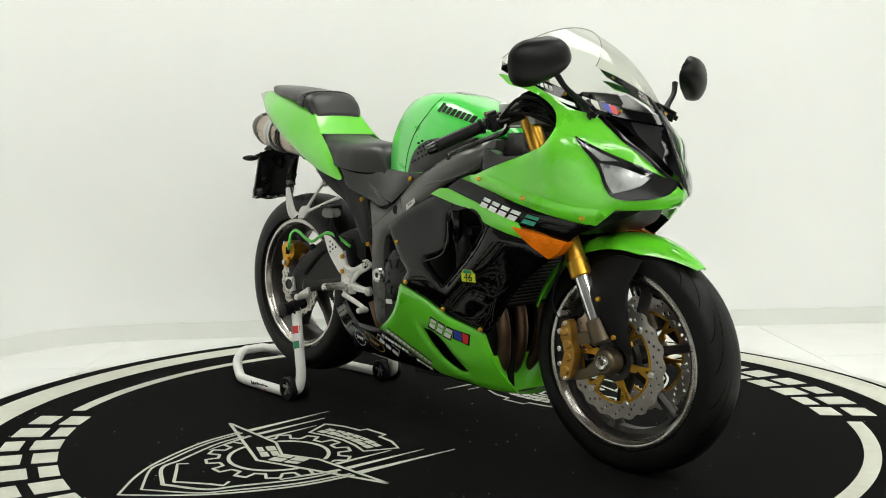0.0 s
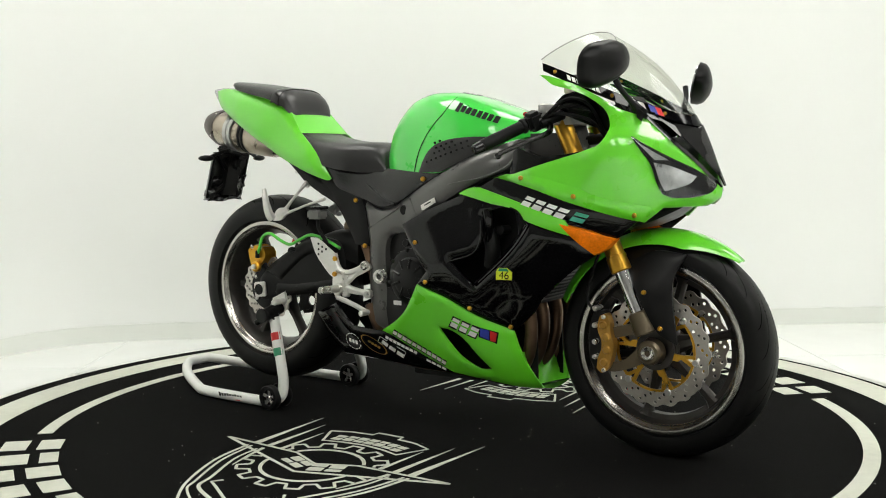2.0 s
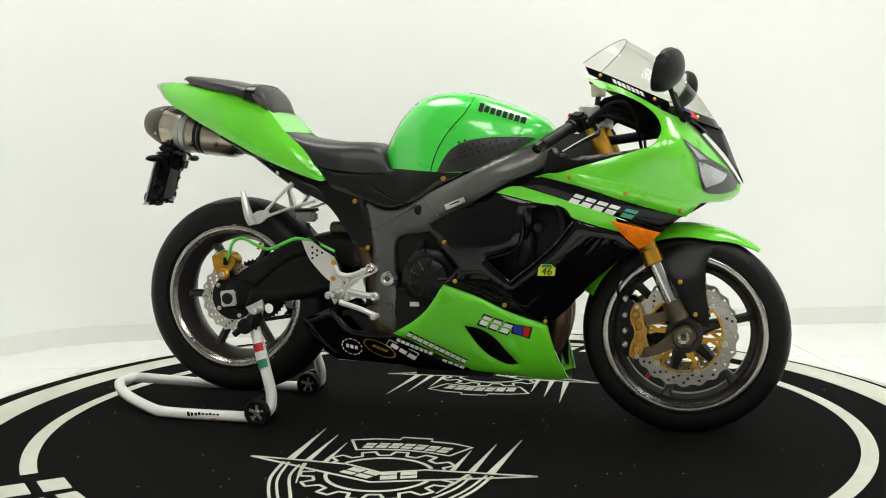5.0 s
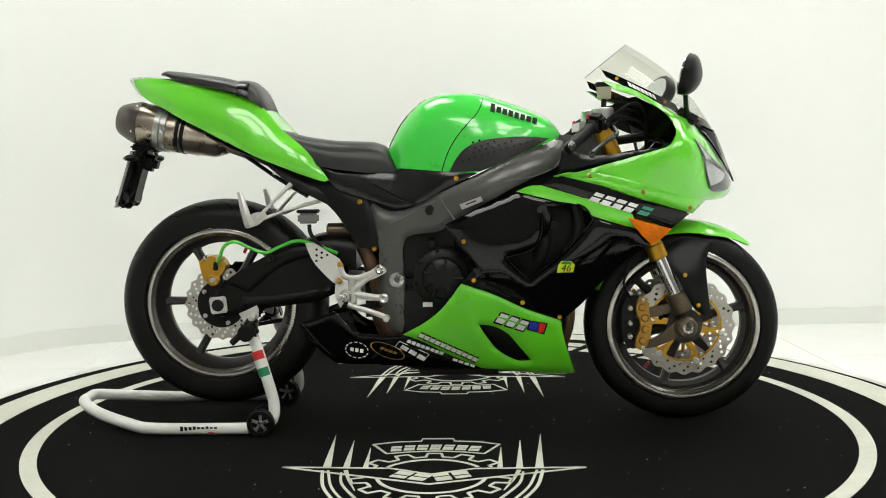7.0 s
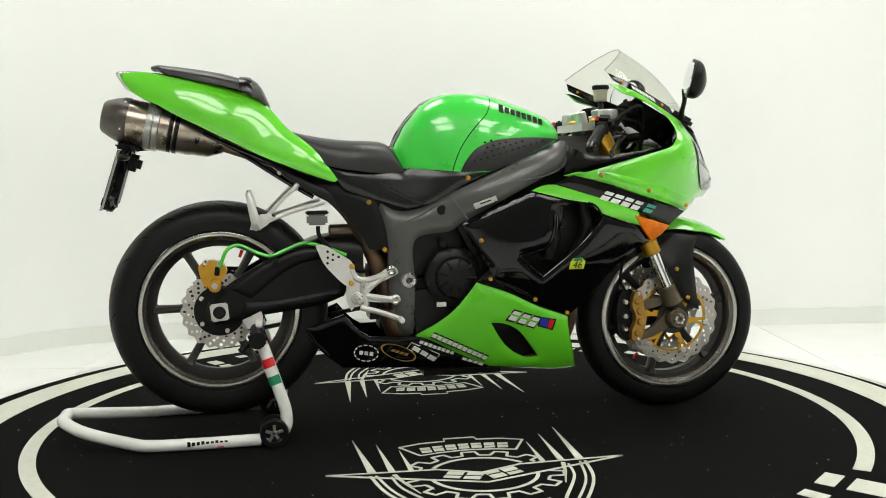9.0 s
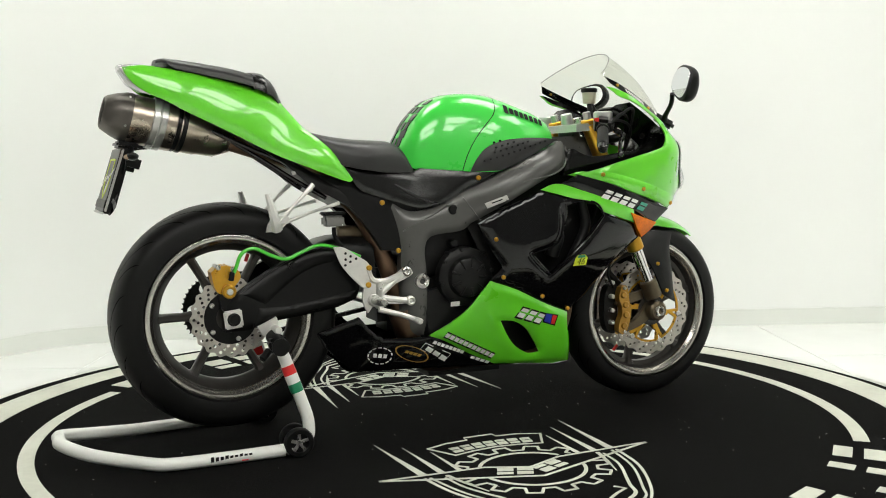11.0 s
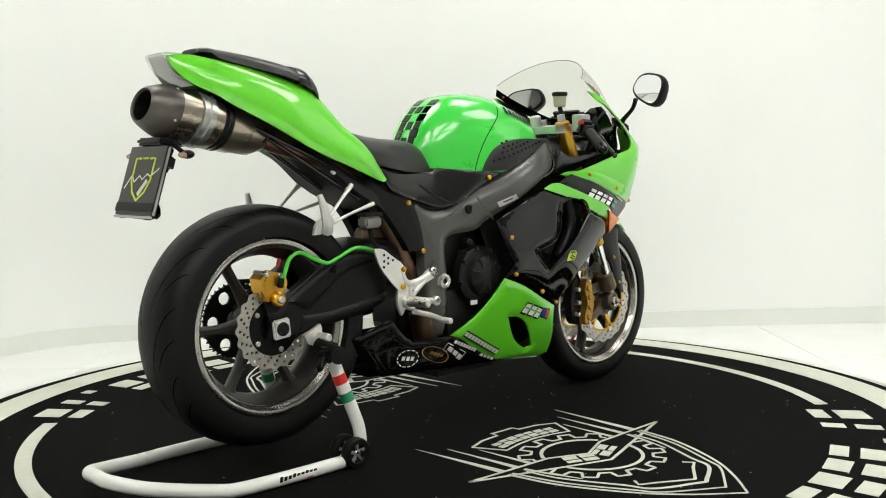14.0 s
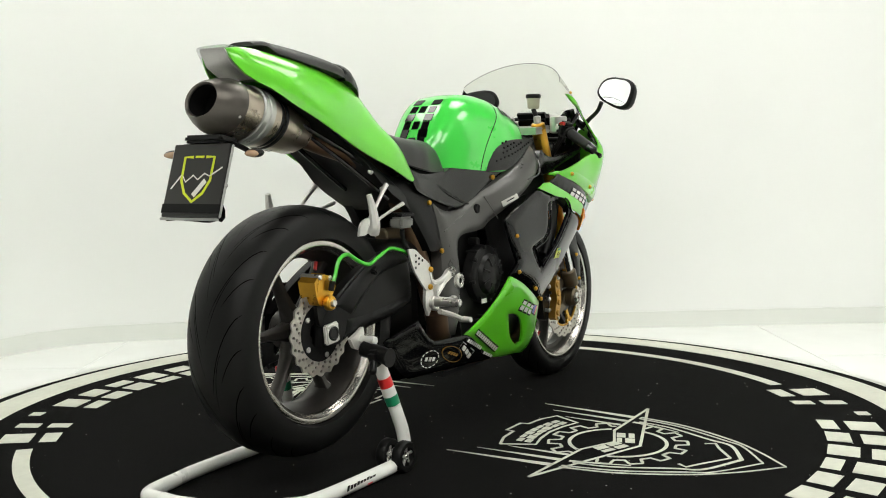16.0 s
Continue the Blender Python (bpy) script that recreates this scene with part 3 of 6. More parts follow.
# ---- wheels ----
def wheel(name, x, z, r, half, lip, rim_half, discs, disc_r, spokes, phase, label):
    w = part(name, revolve([(lip, -rim_half), (lip, -rim_half + 0.006), (lip - 0.014, -rim_half + 0.012), (lip - 0.020, -rim_half + 0.03), (lip - 0.035, -0.012), (lip - 0.035, 0.012),
                            (lip - 0.020, rim_half - 0.03), (lip - 0.014, rim_half - 0.012), (lip, rim_half - 0.006), (lip, rim_half), (lip - 0.006, rim_half), (lip - 0.024, rim_half - 0.016),
                            (lip - 0.031, rim_half - 0.034), (lip - 0.045, 0.012), (lip - 0.045, -0.012), (lip - 0.031, -rim_half + 0.034), (lip - 0.024, -rim_half + 0.016), (lip - 0.006, -rim_half)], 72, None, True),
             RIMDARK, BIKE, label)
    w.location = (x, 0, z)
    for s in (-1, 1):
        part("rim_lip", revolve([(lip + 0.001, s * (rim_half - 0.001)), (lip + 0.001, s * (rim_half + 0.004)), (lip - 0.004, s * (rim_half + 0.006)), (lip - 0.012, s * (rim_half + 0.004)), (lip - 0.0135, s * (rim_half + 0.001)), (lip - 0.018, s * (rim_half - 0.003)), (lip - 0.020, s * (rim_half - 0.006)), (lip - 0.0225, s * (rim_half - 0.008)), (lip - 0.024, s * (rim_half - 0.014))], 96), RIMLIP, w, "polished silver rim lip")
    # tyre with a rounded crown
    prof = []
    for k in range(21):
        a = math.pi * (k / 20 - 0.5) * 1.08
        prof.append((lip + 0.008 + (r - lip - 0.008) * max(0, math.cos(a)) ** 0.5 if abs(a) < math.pi / 2 else lip + 0.006, half * math.sin(a) if abs(a) < math.pi / 2 else math.copysign(half * 0.97, a)))
    prof = [(lip + 0.003, -rim_half + 0.004)] + prof + [(lip + 0.003, rim_half - 0.004)]
    part("tyre", revolve(prof, 96), RUBBER, w, "black road tyre with sweeping tread grooves")
    # tread grooves: thin curved black strips on the crown, their inner shade as colour
    def crown(v):
        a = math.asin(max(-1, min(1, v)))
        return lip + 0.008 + (r - lip - 0.008) * max(0, math.cos(a)) ** 0.5
    groove_strips = []
    n = 11
    for s in (-1, 1):
        for i in range(n):
            for v0, v1, sw, lag, wd in ((0.08, 0.90, 0.62, 0.0, 0.0030), (0.42, 0.93, 0.26, 0.27, 0.0022), (0.05, 0.50, 0.50, 0.30, 0.0024)):
                verts, faces = [], []
                for k in range(9):
                    u = k / 8
                    v = v0 + (v1 - v0) * u
                    a = 2 * math.pi * (i + 0.5 * (s > 0)) / n + lag + sw * (1 - u) ** 1.3
                    rr = crown(v) + 0.0006
                    wv = wd / r * (1 - abs(2 * u - 1) ** 4 * 0.8)
                    for d in (-wv, wv):
                        verts.append((rr * math.cos(a + d), s * v * half, rr * math.sin(a + d)))
                for k in range(8):
                    faces.append((2 * k, 2 * k + 1, 2 * k + 3, 2 * k + 2))
                groove_strips.append(raw(verts, faces))
    part("groove_shade_strips", join(*groove_strips), GROOVESHADE, w)
    # hub and spokes
    hubw = rim_half * 0.75
    part("hub", revolve([(0.016, -hubw), (0.044, -hubw), (0.05, -hubw + 0.008), (0.042, 0), (0.05, hubw - 0.008), (0.044, hubw), (0.016, hubw)], 36), RIMDARK, w)
    for i in range(spokes):
        prof = [(0.035, 0.026, 0.030), (0.07, 0.017, 0.022), (0.12, 0.011, 0.017), (lip - 0.05, 0.012, 0.018), (lip - 0.034, 0.022, 0.026)]
        verts, faces = [], []
        for rr, hw, hd in prof:
            for dx, dy in ((-hw, -hd * 0.5), (-hw * 0.5, -hd), (hw * 0.5, -hd), (hw, -hd * 0.5), (hw, hd * 0.5), (hw * 0.5, hd), (-hw * 0.5, hd), (-hw, hd * 0.5)):
                verts.append((rr, dy, dx))
        for k in range(len(prof) - 1):
            for j in range(8):
                l = (j + 1) % 8
                faces.append((k * 8 + j, k * 8 + l, k * 8 + 8 + l, k * 8 + 8 + j))
        part("spoke", moved(fix(raw(verts, faces)), pose(0, 0, 0, 0, 360 * (i + phase) / spokes, 0)), RIMDARK, w)
    for s, y in discs:
        wave = [((disc_r + 0.0035 * math.cos(20 * a)) * math.cos(a), (disc_r + 0.0035 * math.cos(20 * a)) * math.sin(a)) for a in (2 * math.pi * k / 160 for k in range(160))]
        inner = disc_r - 0.036
        hole = [(inner * math.cos(a), inner * math.sin(a)) for a in (2 * math.pi * k / 60 for k in range(60))]
        drills = []
        for i in range(20):
            for k, (dr, da) in enumerate(((0.009, 0.0), (0.020, 0.09), (0.029, 0.20))):
                a = 2 * math.pi * i / 20 + da
                cx, cz = (disc_r - dr) * math.cos(a), (disc_r - dr) * math.sin(a)
                drills.append([(cx + 0.0045 * math.cos(b), cz + 0.0045 * math.sin(b)) for b in (2 * math.pi * j / 8 for j in range(8))])
        p, t = filled(wave, [hole, *drills], 0)
        d = part("brake_disc", sheet(p, t, lambda px, pz, dd: (px, y - 0.0025 + dd, pz), 0.005), DISC, w, "wave-edged drilled steel brake disc")
        if disc_r > 0.12:
            for i in range(6):
                a0 = 60 * i + 12
                arm = [(0.045, -0.012), (0.066, -0.010), (0.072, -0.002), (inner - 0.002, -0.016), (inner - 0.002, -0.006), (0.086, 0.003), (inner - 0.002, 0.010), (inner - 0.002, 0.018), (0.072, 0.009), (0.045, 0.006)]
                part("carrier_arm", moved(slab([(q[0], q[1], 1) for q in arm], y - 0.004, y + 0.004), pose(0, 0, 0, 0, a0, 0)), GOLD, w, "gold disc carrier arm")
                ca, sa = math.cos(radians(a0)), math.sin(radians(a0))
                b = rod(((inner + 0.002) * ca, y - 0.007, -(inner + 0.002) * sa), ((inner + 0.002) * ca, y + 0.007, -(inner + 0.002) * sa), 0.0095, seg=14, bevel=0.002)
                part("disc_button", b, STEEL, w)
            part("carrier_ring", revolve([(0.038, y - 0.005), (0.052, y - 0.005), (0.052, y + 0.005), (0.038, y + 0.005)], 40, None, True), RIMDARK, w, "dark disc carrier hub")
            part("carrier_ring", revolve([(inner - 0.007, y - 0.003), (inner - 0.001, y - 0.003), (inner - 0.001, y + 0.003), (inner - 0.007, y + 0.003)], 60, None, True), GOLD, w, "gold disc carrier")
        else:
            part("carrier_ring", revolve([(0.040, y - 0.004), (inner + 0.001, y - 0.004), (inner + 0.001, y + 0.004), (0.040, y + 0.004)], 40, None, True), MATTBLACK, w)
            for i in range(5):
                a = radians(72 * i)
                part("disc_button", rod((0.062 * math.cos(a), y - 0.009, 0.062 * math.sin(a)), (0.062 * math.cos(a), y + 0.009, 0.062 * math.sin(a)), 0.007, seg=10, bevel=0.002), STEEL, w)
    return w


FX, FZ, RX, RZ = 0.735, 0.289, -0.655, 0.370


def build_wheels():
    fw = wheel("front_wheel", FX, FZ, 0.292, 0.060, 0.227, 0.050, ((-1, -0.068), (1, 0.068)), 0.146, 6, 0.75, "dark six-spoke front wheel with polished lip")
    rw = wheel("rear_wheel", RX, RZ, 0.3145, 0.092, 0.227, 0.074, ((-1, -0.074),), 0.108, 6, 0.0, "dark six-spoke rear wheel with polished lip")
    # sprocket and chain on the far side
    teeth = []
    for i in range(43):
        for da, r in ((-0.25, 0.100), (0.0, 0.106), (0.25, 0.100)):
            a = 2 * math.pi * (i + da) / 43
            teeth.append((r * math.cos(a), r * math.sin(a)))
    holes = []
    for i in range(6):
        a = math.pi * i / 3
        holes.append([(0.072 * math.cos(a) + 0.017 * math.cos(b), 0.072 * math.sin(a) + 0.017 * math.sin(b)) for b in (2 * math.pi * k / 12 for k in range(12))])
    p, t = filled(teeth, holes + [[(0.03 * math.cos(b), 0.03 * math.sin(b)) for b in (2 * math.pi * k / 16 for k in range(16))]], 0)
    part("sprocket", sheet(p, t, lambda x, z, d: (x, 0.10 + d, z), 0.006), ENGINE, rw, "dark rear chain sprocket")
    # valve caps, red
    for w, rr, a in ((fw, 0.175, -128), (rw, 0.180, 68)):
        c, s = math.cos(radians(a)), math.sin(radians(a))
        part("valve_cap", rod((rr * c, -0.01, rr * s), ((rr - 0.022) * c, -0.014, (rr - 0.022) * s), 0.005, seg=8), DECALRED, w, "small red valve cap")
    links = []
    for z0, z1 in ((0.104, 0.045), (-0.104, -0.045)):
        a, b = Vector((RX, 0.103, RZ + z0)), Vector((-0.10, 0.103, 0.40 + z1))
        n = 36
        for i in range(n):
            q = a + (b - a) * (i + 0.5) / n
            links.append(box(0.017, 0.016 if i % 2 else 0.010, 0.012, Matrix.Translation(q) @ pose(0, 0, 0, 0, -math.degrees(math.atan2(b.z - a.z, b.x - a.x)), 0)))
    tagged(part("chain", join(*links), ENGINE, BIKE, "oiled drive chain"), kind="stuff")


# ---- bodywork ----
def build_body():
    t = panel("tail_cowl", [(-0.909, 1.046, 1), (-0.858, 1.051), (-0.797, 1.042), (-0.762, 1.035), (-0.694, 1.022), (-0.612, 1.001), (-0.546, 0.980), (-0.510, 0.958), (-0.490, 0.936), (-0.448, 0.886, 1), (-0.382, 0.832), (-0.342, 0.783), (-0.312, 0.740, 1), (-0.327, 0.735), (-0.382, 0.753), (-0.446, 0.778), (-0.529, 0.812), (-0.611, 0.854), (-0.693, 0.896), (-0.762, 0.931), (-0.806, 0.957), (-0.847, 0.976), (-0.877, 0.997), (-0.899, 1.024)], "tail", GREEN, crown=0.010, turn=0.030, label="glossy lime green tail fairing")
    # deck between the two tail sides
    edge = [(-0.909, 1.046), (-0.858, 1.051), (-0.797, 1.042), (-0.694, 1.022), (-0.612, 1.001), (-0.546, 0.980), (-0.510, 0.958), (-0.490, 0.936), (-0.448, 0.886)]
    line = curve_points([q[:2] for q in edge], 4)
    verts, faces, m = [], [], 9
    for x, z in line:
        w = wide("tail", x, z) - 0.009
        for k in range(m):
            u = 2 * k / (m - 1) - 1
            verts.append((x, w * u, z + 0.016 * (1 - abs(u) ** 2.4) * min(1, (x + 0.93) * 4) * min(1, (-0.440 - x) * 7) - 0.001))
    for i in range(len(line) - 1):
        for k in range(m - 1):
            faces.append((i * m + k, i * m + k + 1, i * m + m + k + 1, i * m + m + k))
    part("tail_deck", fix(raw(verts, faces)), GREEN, BIKE, "lime green top of the tail")
    # fuel tank
    tank = part("fuel_tank", loft([(-0.154, 0.787), (-0.142, 0.831), (-0.124, 0.868), (-0.098, 0.909), (-0.055, 0.955), (-0.012, 0.980), (0.050, 0.991), (0.135, 0.985), (0.221, 0.958), (0.306, 0.925), (0.349, 0.897), (0.378, 0.857)], [(-0.149, 0.783), (-0.113, 0.768), (0.042, 0.756), (0.124, 0.754), (0.207, 0.784), (0.306, 0.828), (0.358, 0.850)],
                                  [(-0.155, 0.035), (-0.14, 0.060), (-0.10, 0.100), (-0.02, 0.132), (0.05, 0.150), (0.12, 0.166), (0.20, 0.166), (0.28, 0.148), (0.33, 0.115), (0.355, 0.085), (0.372, 0.045)], 0.55, 0.82, 40), TANKGREEN, BIKE, "glossy bright green fuel tank")
    panel("knee_pad", [(0.042, 0.756, 1), (0.060, 0.790), (0.090, 0.824), (0.140, 0.845), (0.205, 0.853), (0.287, 0.853), (0.332, 0.848, 1), (0.204, 0.786), (0.131, 0.758, 1)], "pad", KNEE, tank, depth=0.02, off=0.005, label="dark rubber knee pad with studs")
    studs = []
    for i in range(12):
        for j in range(5):
            x, z = 0.075 + 0.0185 * i + 0.006 * (j % 2), 0.772 + 0.0145 * j + 0.0052 * i
            if z < 0.765 + 0.30 * (x - 0.09) + 0.012 or z > 0.846 or (x < 0.10 and z > 0.80):
                continue
            y = -(wide("pad", x, z) + 0.005)
            studs.append(rod((x, y + 0.002, z), (x, y - 0.0026, z), 0.0036, 0.0028, seg=6))
    part("studs", join(*studs), DECALBLACK, tank)
    part("fuel_cap", revolve([(0, 0.006), (0.03, 0.006), (0.036, 0.0), (0.036, -0.01)], 28, pose(0.135, 0, 0.978, 0, 12, 0) @ pose(0, 0, 0, 90, 0, 0)), MATTBLACK, tank)
    # seats
    part("rider_seat", loft([(-0.464, 0.890), (-0.431, 0.879), (-0.380, 0.867), (-0.295, 0.855), (-0.209, 0.851), (-0.172, 0.845), (-0.141, 0.824), (-0.113, 0.767)], [(-0.450, 0.877), (-0.402, 0.830), (-0.346, 0.781), (-0.288, 0.769), (-0.206, 0.758), (-0.111, 0.756)],
                            [(-0.44, 0.10), (-0.40, 0.125), (-0.32, 0.138), (-0.25, 0.135), (-0.15, 0.108), (-0.11, 0.098), (-0.10, 0.09)], 0.45, 0.6, 30), LEATHER, BIKE, "black vinyl rider seat")
    part("pillion_seat", loft([(-0.823, 1.069), (-0.797, 1.072), (-0.713, 1.062), (-0.629, 1.048), (-0.575, 1.034), (-0.550, 1.033), (-0.528, 1.021), (-0.512, 0.996), (-0.496, 0.958)], [(-0.804, 1.059), (-0.780, 1.042), (-0.699, 1.023), (-0.617, 1.006), (-0.567, 0.992), (-0.527, 0.970), (-0.503, 0.943), (-0.483, 0.943)],
                              [(-0.83, 0.03), (-0.80, 0.066), (-0.70, 0.095), (-0.60, 0.112), (-0.55, 0.113), (-0.515, 0.106), (-0.498, 0.088), (-0.485, 0.050)], 0.62, 0.74, 30), LEATHER, BIKE, "black vinyl passenger seat pad")
    part("pillion_band", loft([(-0.579, 1.039), (-0.568, 1.039), (-0.555, 1.038), (-0.545, 1.035)], [(-0.567, 0.988), (-0.535, 0.971)], [(-0.60, 0.1140), (-0.55, 0.1150), (-0.515, 0.108)], 0.62, 0.74, 8), SATINBLACK, BIKE)
    panel("side_cover", [(-0.346, 0.785, 1), (-0.286, 0.771), (-0.205, 0.761), (-0.122, 0.758, 1), (-0.102, 0.769, 1), (0.042, 0.757, 1), (0.123, 0.751, 1), (0.041, 0.714), (-0.025, 0.678), (-0.082, 0.659), (-0.124, 0.657), (-0.173, 0.672), (-0.222, 0.687), (-0.287, 0.710), (-0.314, 0.742, 1)], "cover", SATINBLACK, depth=0.02, label="satin black side cover")
    panel("subframe_cover", [(-0.453, 0.776, 1), (-0.387, 0.752), (-0.313, 0.735, 1), (-0.256, 0.706), (-0.205, 0.682, 1), (-0.187, 0.635), (-0.175, 0.586), (-0.169, 0.533, 1), (-0.225, 0.537, 1), (-0.245, 0.570), (-0.290, 0.634), (-0.331, 0.675), (-0.380, 0.709), (-0.429, 0.735, 1)], "sub", MATTBLACK, depth=0.03, label="matt black subframe cover")
    panel("frame_spar", [(-0.203, 0.682, 1), (-0.157, 0.652), (-0.116, 0.645), (-0.066, 0.657), (0.000, 0.690), (0.122, 0.745), (0.235, 0.798), (0.347, 0.841), (0.373, 0.841, 1), (0.376, 0.811), (0.365, 0.782), (0.341, 0.761), (0.265, 0.729), (0.168, 0.679), (0.039, 0.607, 1), (0.007, 0.585), (-0.076, 0.572), (-0.099, 0.536), (-0.097, 0.471), (-0.095, 0.404), (-0.093, 0.336), (-0.104, 0.282, 1), (-0.148, 0.281, 1), (-0.170, 0.315), (-0.169, 0.533, 1), (-0.181, 0.603)], "frame", FRAMEPAINT, depth=0.035, crown=0.014, turn=0.028, label="dark grey alloy twin-spar frame")
    panel("cover_core", [(-0.30, 0.715, 1), (-0.10, 0.745, 1), (0.10, 0.735, 1), (0.02, 0.650, 1), (-0.15, 0.600, 1), (-0.25, 0.665, 1)], 0.108, MATTBLACK, depth=0.004)
    panel("frame_tag", [(0.071, 0.664, 1), (0.133, 0.687, 1), (0.139, 0.673, 1), (0.078, 0.649, 1)], "frame", STEEL, off=0.0025, depth=0.002, both=False, crown=0.0, label="scratched silver frame tag", n=2)
    patch("tag_print", "frame", [(0.089, 0.6655), (0.119, 0.6765), (0.1205, 0.6735), (0.0905, 0.6625)], DECALBLACK, 0.0032, False)
    for pts in ([(-0.165, 0.589), (-0.116, 0.614), (-0.066, 0.639), (-0.025, 0.664)], [(0.013, 0.683), (0.035, 0.651), (0.059, 0.615)], [(0.113, 0.707), (0.201, 0.727), (0.282, 0.741), (0.342, 0.766), (0.367, 0.800), (0.372, 0.827)]):
        for s in (-1, 1):
            part("frame_ridge", pipe([(q[0], s * (wide("frame", *q) - 0.001), q[1]) for q in pts], 0.0022, 8, 5), FRAMEPAINT, BIKE)
    for s in (-1, 1):
        part("cover_ridge", pipe([(q[0], s * (wide("cover", *q) - 0.002), q[1]) for q in [(-0.182, 0.724), (-0.140, 0.698), (-0.090, 0.674), (-0.054, 0.664)]], 0.005, 8, 5, True, [0.003, 0.006, 0.005, 0.003]), SATINBLACK, BIKE)
    # cockpit sides: dark inner ducts
    panel("inner_duct", [(0.367, 0.811, 1), (0.383, 0.820), (0.440, 0.798), (0.530, 0.802), (0.669, 0.822, 1), (0.693, 0.851, 1), (0.677, 0.816), (0.530, 0.773), (0.416, 0.742), (0.350, 0.740, 1)], 0.165, SATINBLACK, depth=0.03, label="black inner cowl panel")
    # upper cowl
    hl = [(0.730, 0.841, 1), (0.770, 0.810), (0.806, 0.782), (0.838, 0.761), (0.866, 0.737), (0.876, 0.722, 1), (0.876, 0.711), (0.868, 0.697), (0.842, 0.688), (0.805, 0.688), (0.786, 0.698, 1), (0.776, 0.727), (0.765, 0.775), (0.747, 0.812)]
    cowl = panel("upper_cowl", [(0.336, 0.741, 1), (0.376, 0.751), (0.406, 0.752), (0.484, 0.773), (0.564, 0.794), (0.626, 0.811), (0.657, 0.823), (0.675, 0.849), (0.676, 0.873), (0.658, 0.906), (0.618, 0.937), (0.568, 0.961), (0.518, 0.976), (0.496, 0.991), (0.475, 1.005, 1), (0.503, 1.000), (0.569, 0.977), (0.629, 0.944), (0.690, 0.908), (0.736, 0.891, 1), (0.781, 0.846), (0.819, 0.802), (0.855, 0.757), (0.886, 0.710, 1), (0.881, 0.686), (0.858, 0.667, 1), (0.840, 0.666), (0.813, 0.667), (0.784, 0.668, 1), (0.774, 0.658, 1), (0.739, 0.627, 1), (0.565, 0.680), (0.452, 0.718)], "cowl", GREEN, depth=0.006, label="glossy lime green front fairing")
    panel("cowl_liner", [(0.406, 0.749, 1), (0.484, 0.769), (0.564, 0.790), (0.626, 0.806), (0.662, 0.819), (0.680, 0.849), (0.679, 0.875), (0.663, 0.909), (0.619, 0.940), (0.568, 0.964), (0.518, 0.981), (0.480, 1.005, 1), (0.503, 0.999), (0.569, 0.975), (0.628, 0.942), (0.684, 0.896), (0.722, 0.866), (0.717, 0.817), (0.701, 0.754), (0.664, 0.691, 1), (0.565, 0.685), (0.452, 0.723)], "cowl", SATINBLACK, off=-0.0125, depth=0.003, crown=0.0, label="black inside of the fairing")
    panel("headlight_housing", hl, "cowl", GLOSSBLACK, off=0.003, depth=0.004, step=0.014, crown=0.0, label="black headlight surround")
    panel("headlight_reflector", [(0.772, 0.776, 1), (0.800, 0.766), (0.848, 0.740, 1), (0.834, 0.720), (0.792, 0.705, 1), (0.781, 0.735)], "cowl", REFLECTOR, off=0.0055, depth=0.002, step=0.014, crown=0.0, label="silvery headlight reflector")
    panel("headlight_reflector", [(0.738, 0.832, 1), (0.766, 0.807), (0.796, 0.781, 1), (0.774, 0.782, 1), (0.757, 0.808)], "cowl", REFLECTOR, off=0.0055, depth=0.002, step=0.014, crown=0.0, label="silvery headlight reflector")
    panel("headlight_lens", hl, "cowl", LENS, off=0.010, depth=0.002, step=0.014, crown=0.0, label="clear headlight lens")
    panel("ram_air_duct", [(0.738, 0.905, 1), (0.757, 0.886), (0.792, 0.853), (0.836, 0.803), (0.866, 0.759), (0.891, 0.714, 1), (0.893, 0.716, 1), (0.876, 0.759), (0.851, 0.826), (0.832, 0.869, 1), (0.802, 0.885), (0.772, 0.893)], "cowl", GLOSSBLACK, off=0.004, depth=0.006, step=0.014, crown=0.0, label="gloss black central ram-air duct")
    # no opening here: a black sheet paints the shade inside the duct mouth
    panel("duct_mouth_shade", [(0.785, 0.874, 1), (0.806, 0.843), (0.827, 0.816), (0.852, 0.782, 1), (0.847, 0.810), (0.844, 0.833), (0.835, 0.859, 1)], "cowl", DECALBLACK, off=0.0055, depth=0.003, step=0.014, crown=0.0)
    panel("pinstripe", [(0.737, 0.888, 1), (0.780, 0.843), (0.818, 0.799), (0.854, 0.754), (0.884, 0.709, 1), (0.885, 0.713, 1), (0.856, 0.759), (0.821, 0.804), (0.783, 0.848), (0.740, 0.892, 1)], "cowl", GLOSSBLACK, off=0.0012, depth=0.003, step=0, crown=0.0)
    panel("cowl_skirt", [(0.336, 0.741, 1), (0.406, 0.752, 1), (0.476, 0.745), (0.581, 0.718), (0.673, 0.687), (0.756, 0.668, 1), (0.765, 0.651, 1), (0.729, 0.630, 1), (0.565, 0.680), (0.452, 0.718)], "cowl", GREEN, off=0.0045, depth=0.006, crown=0.004, turn=0.010, label="lime green lower edge of the front fairing")
    for q in [(0.437, 0.741), (0.586, 0.694), (0.726, 0.646)]:
        bolt(q[0], -wide("cowl", *q) - 0.005, q[1])
        bolt(q[0], wide("cowl", *q) + 0.005, q[1])
    verts, faces, m = [], [], 25
    for i in range(m):
        y = 0.128 * (2 * i / (m - 1) - 1)
        x = 0.890 - 0.076 * (abs(y) / 0.123) ** 1.6
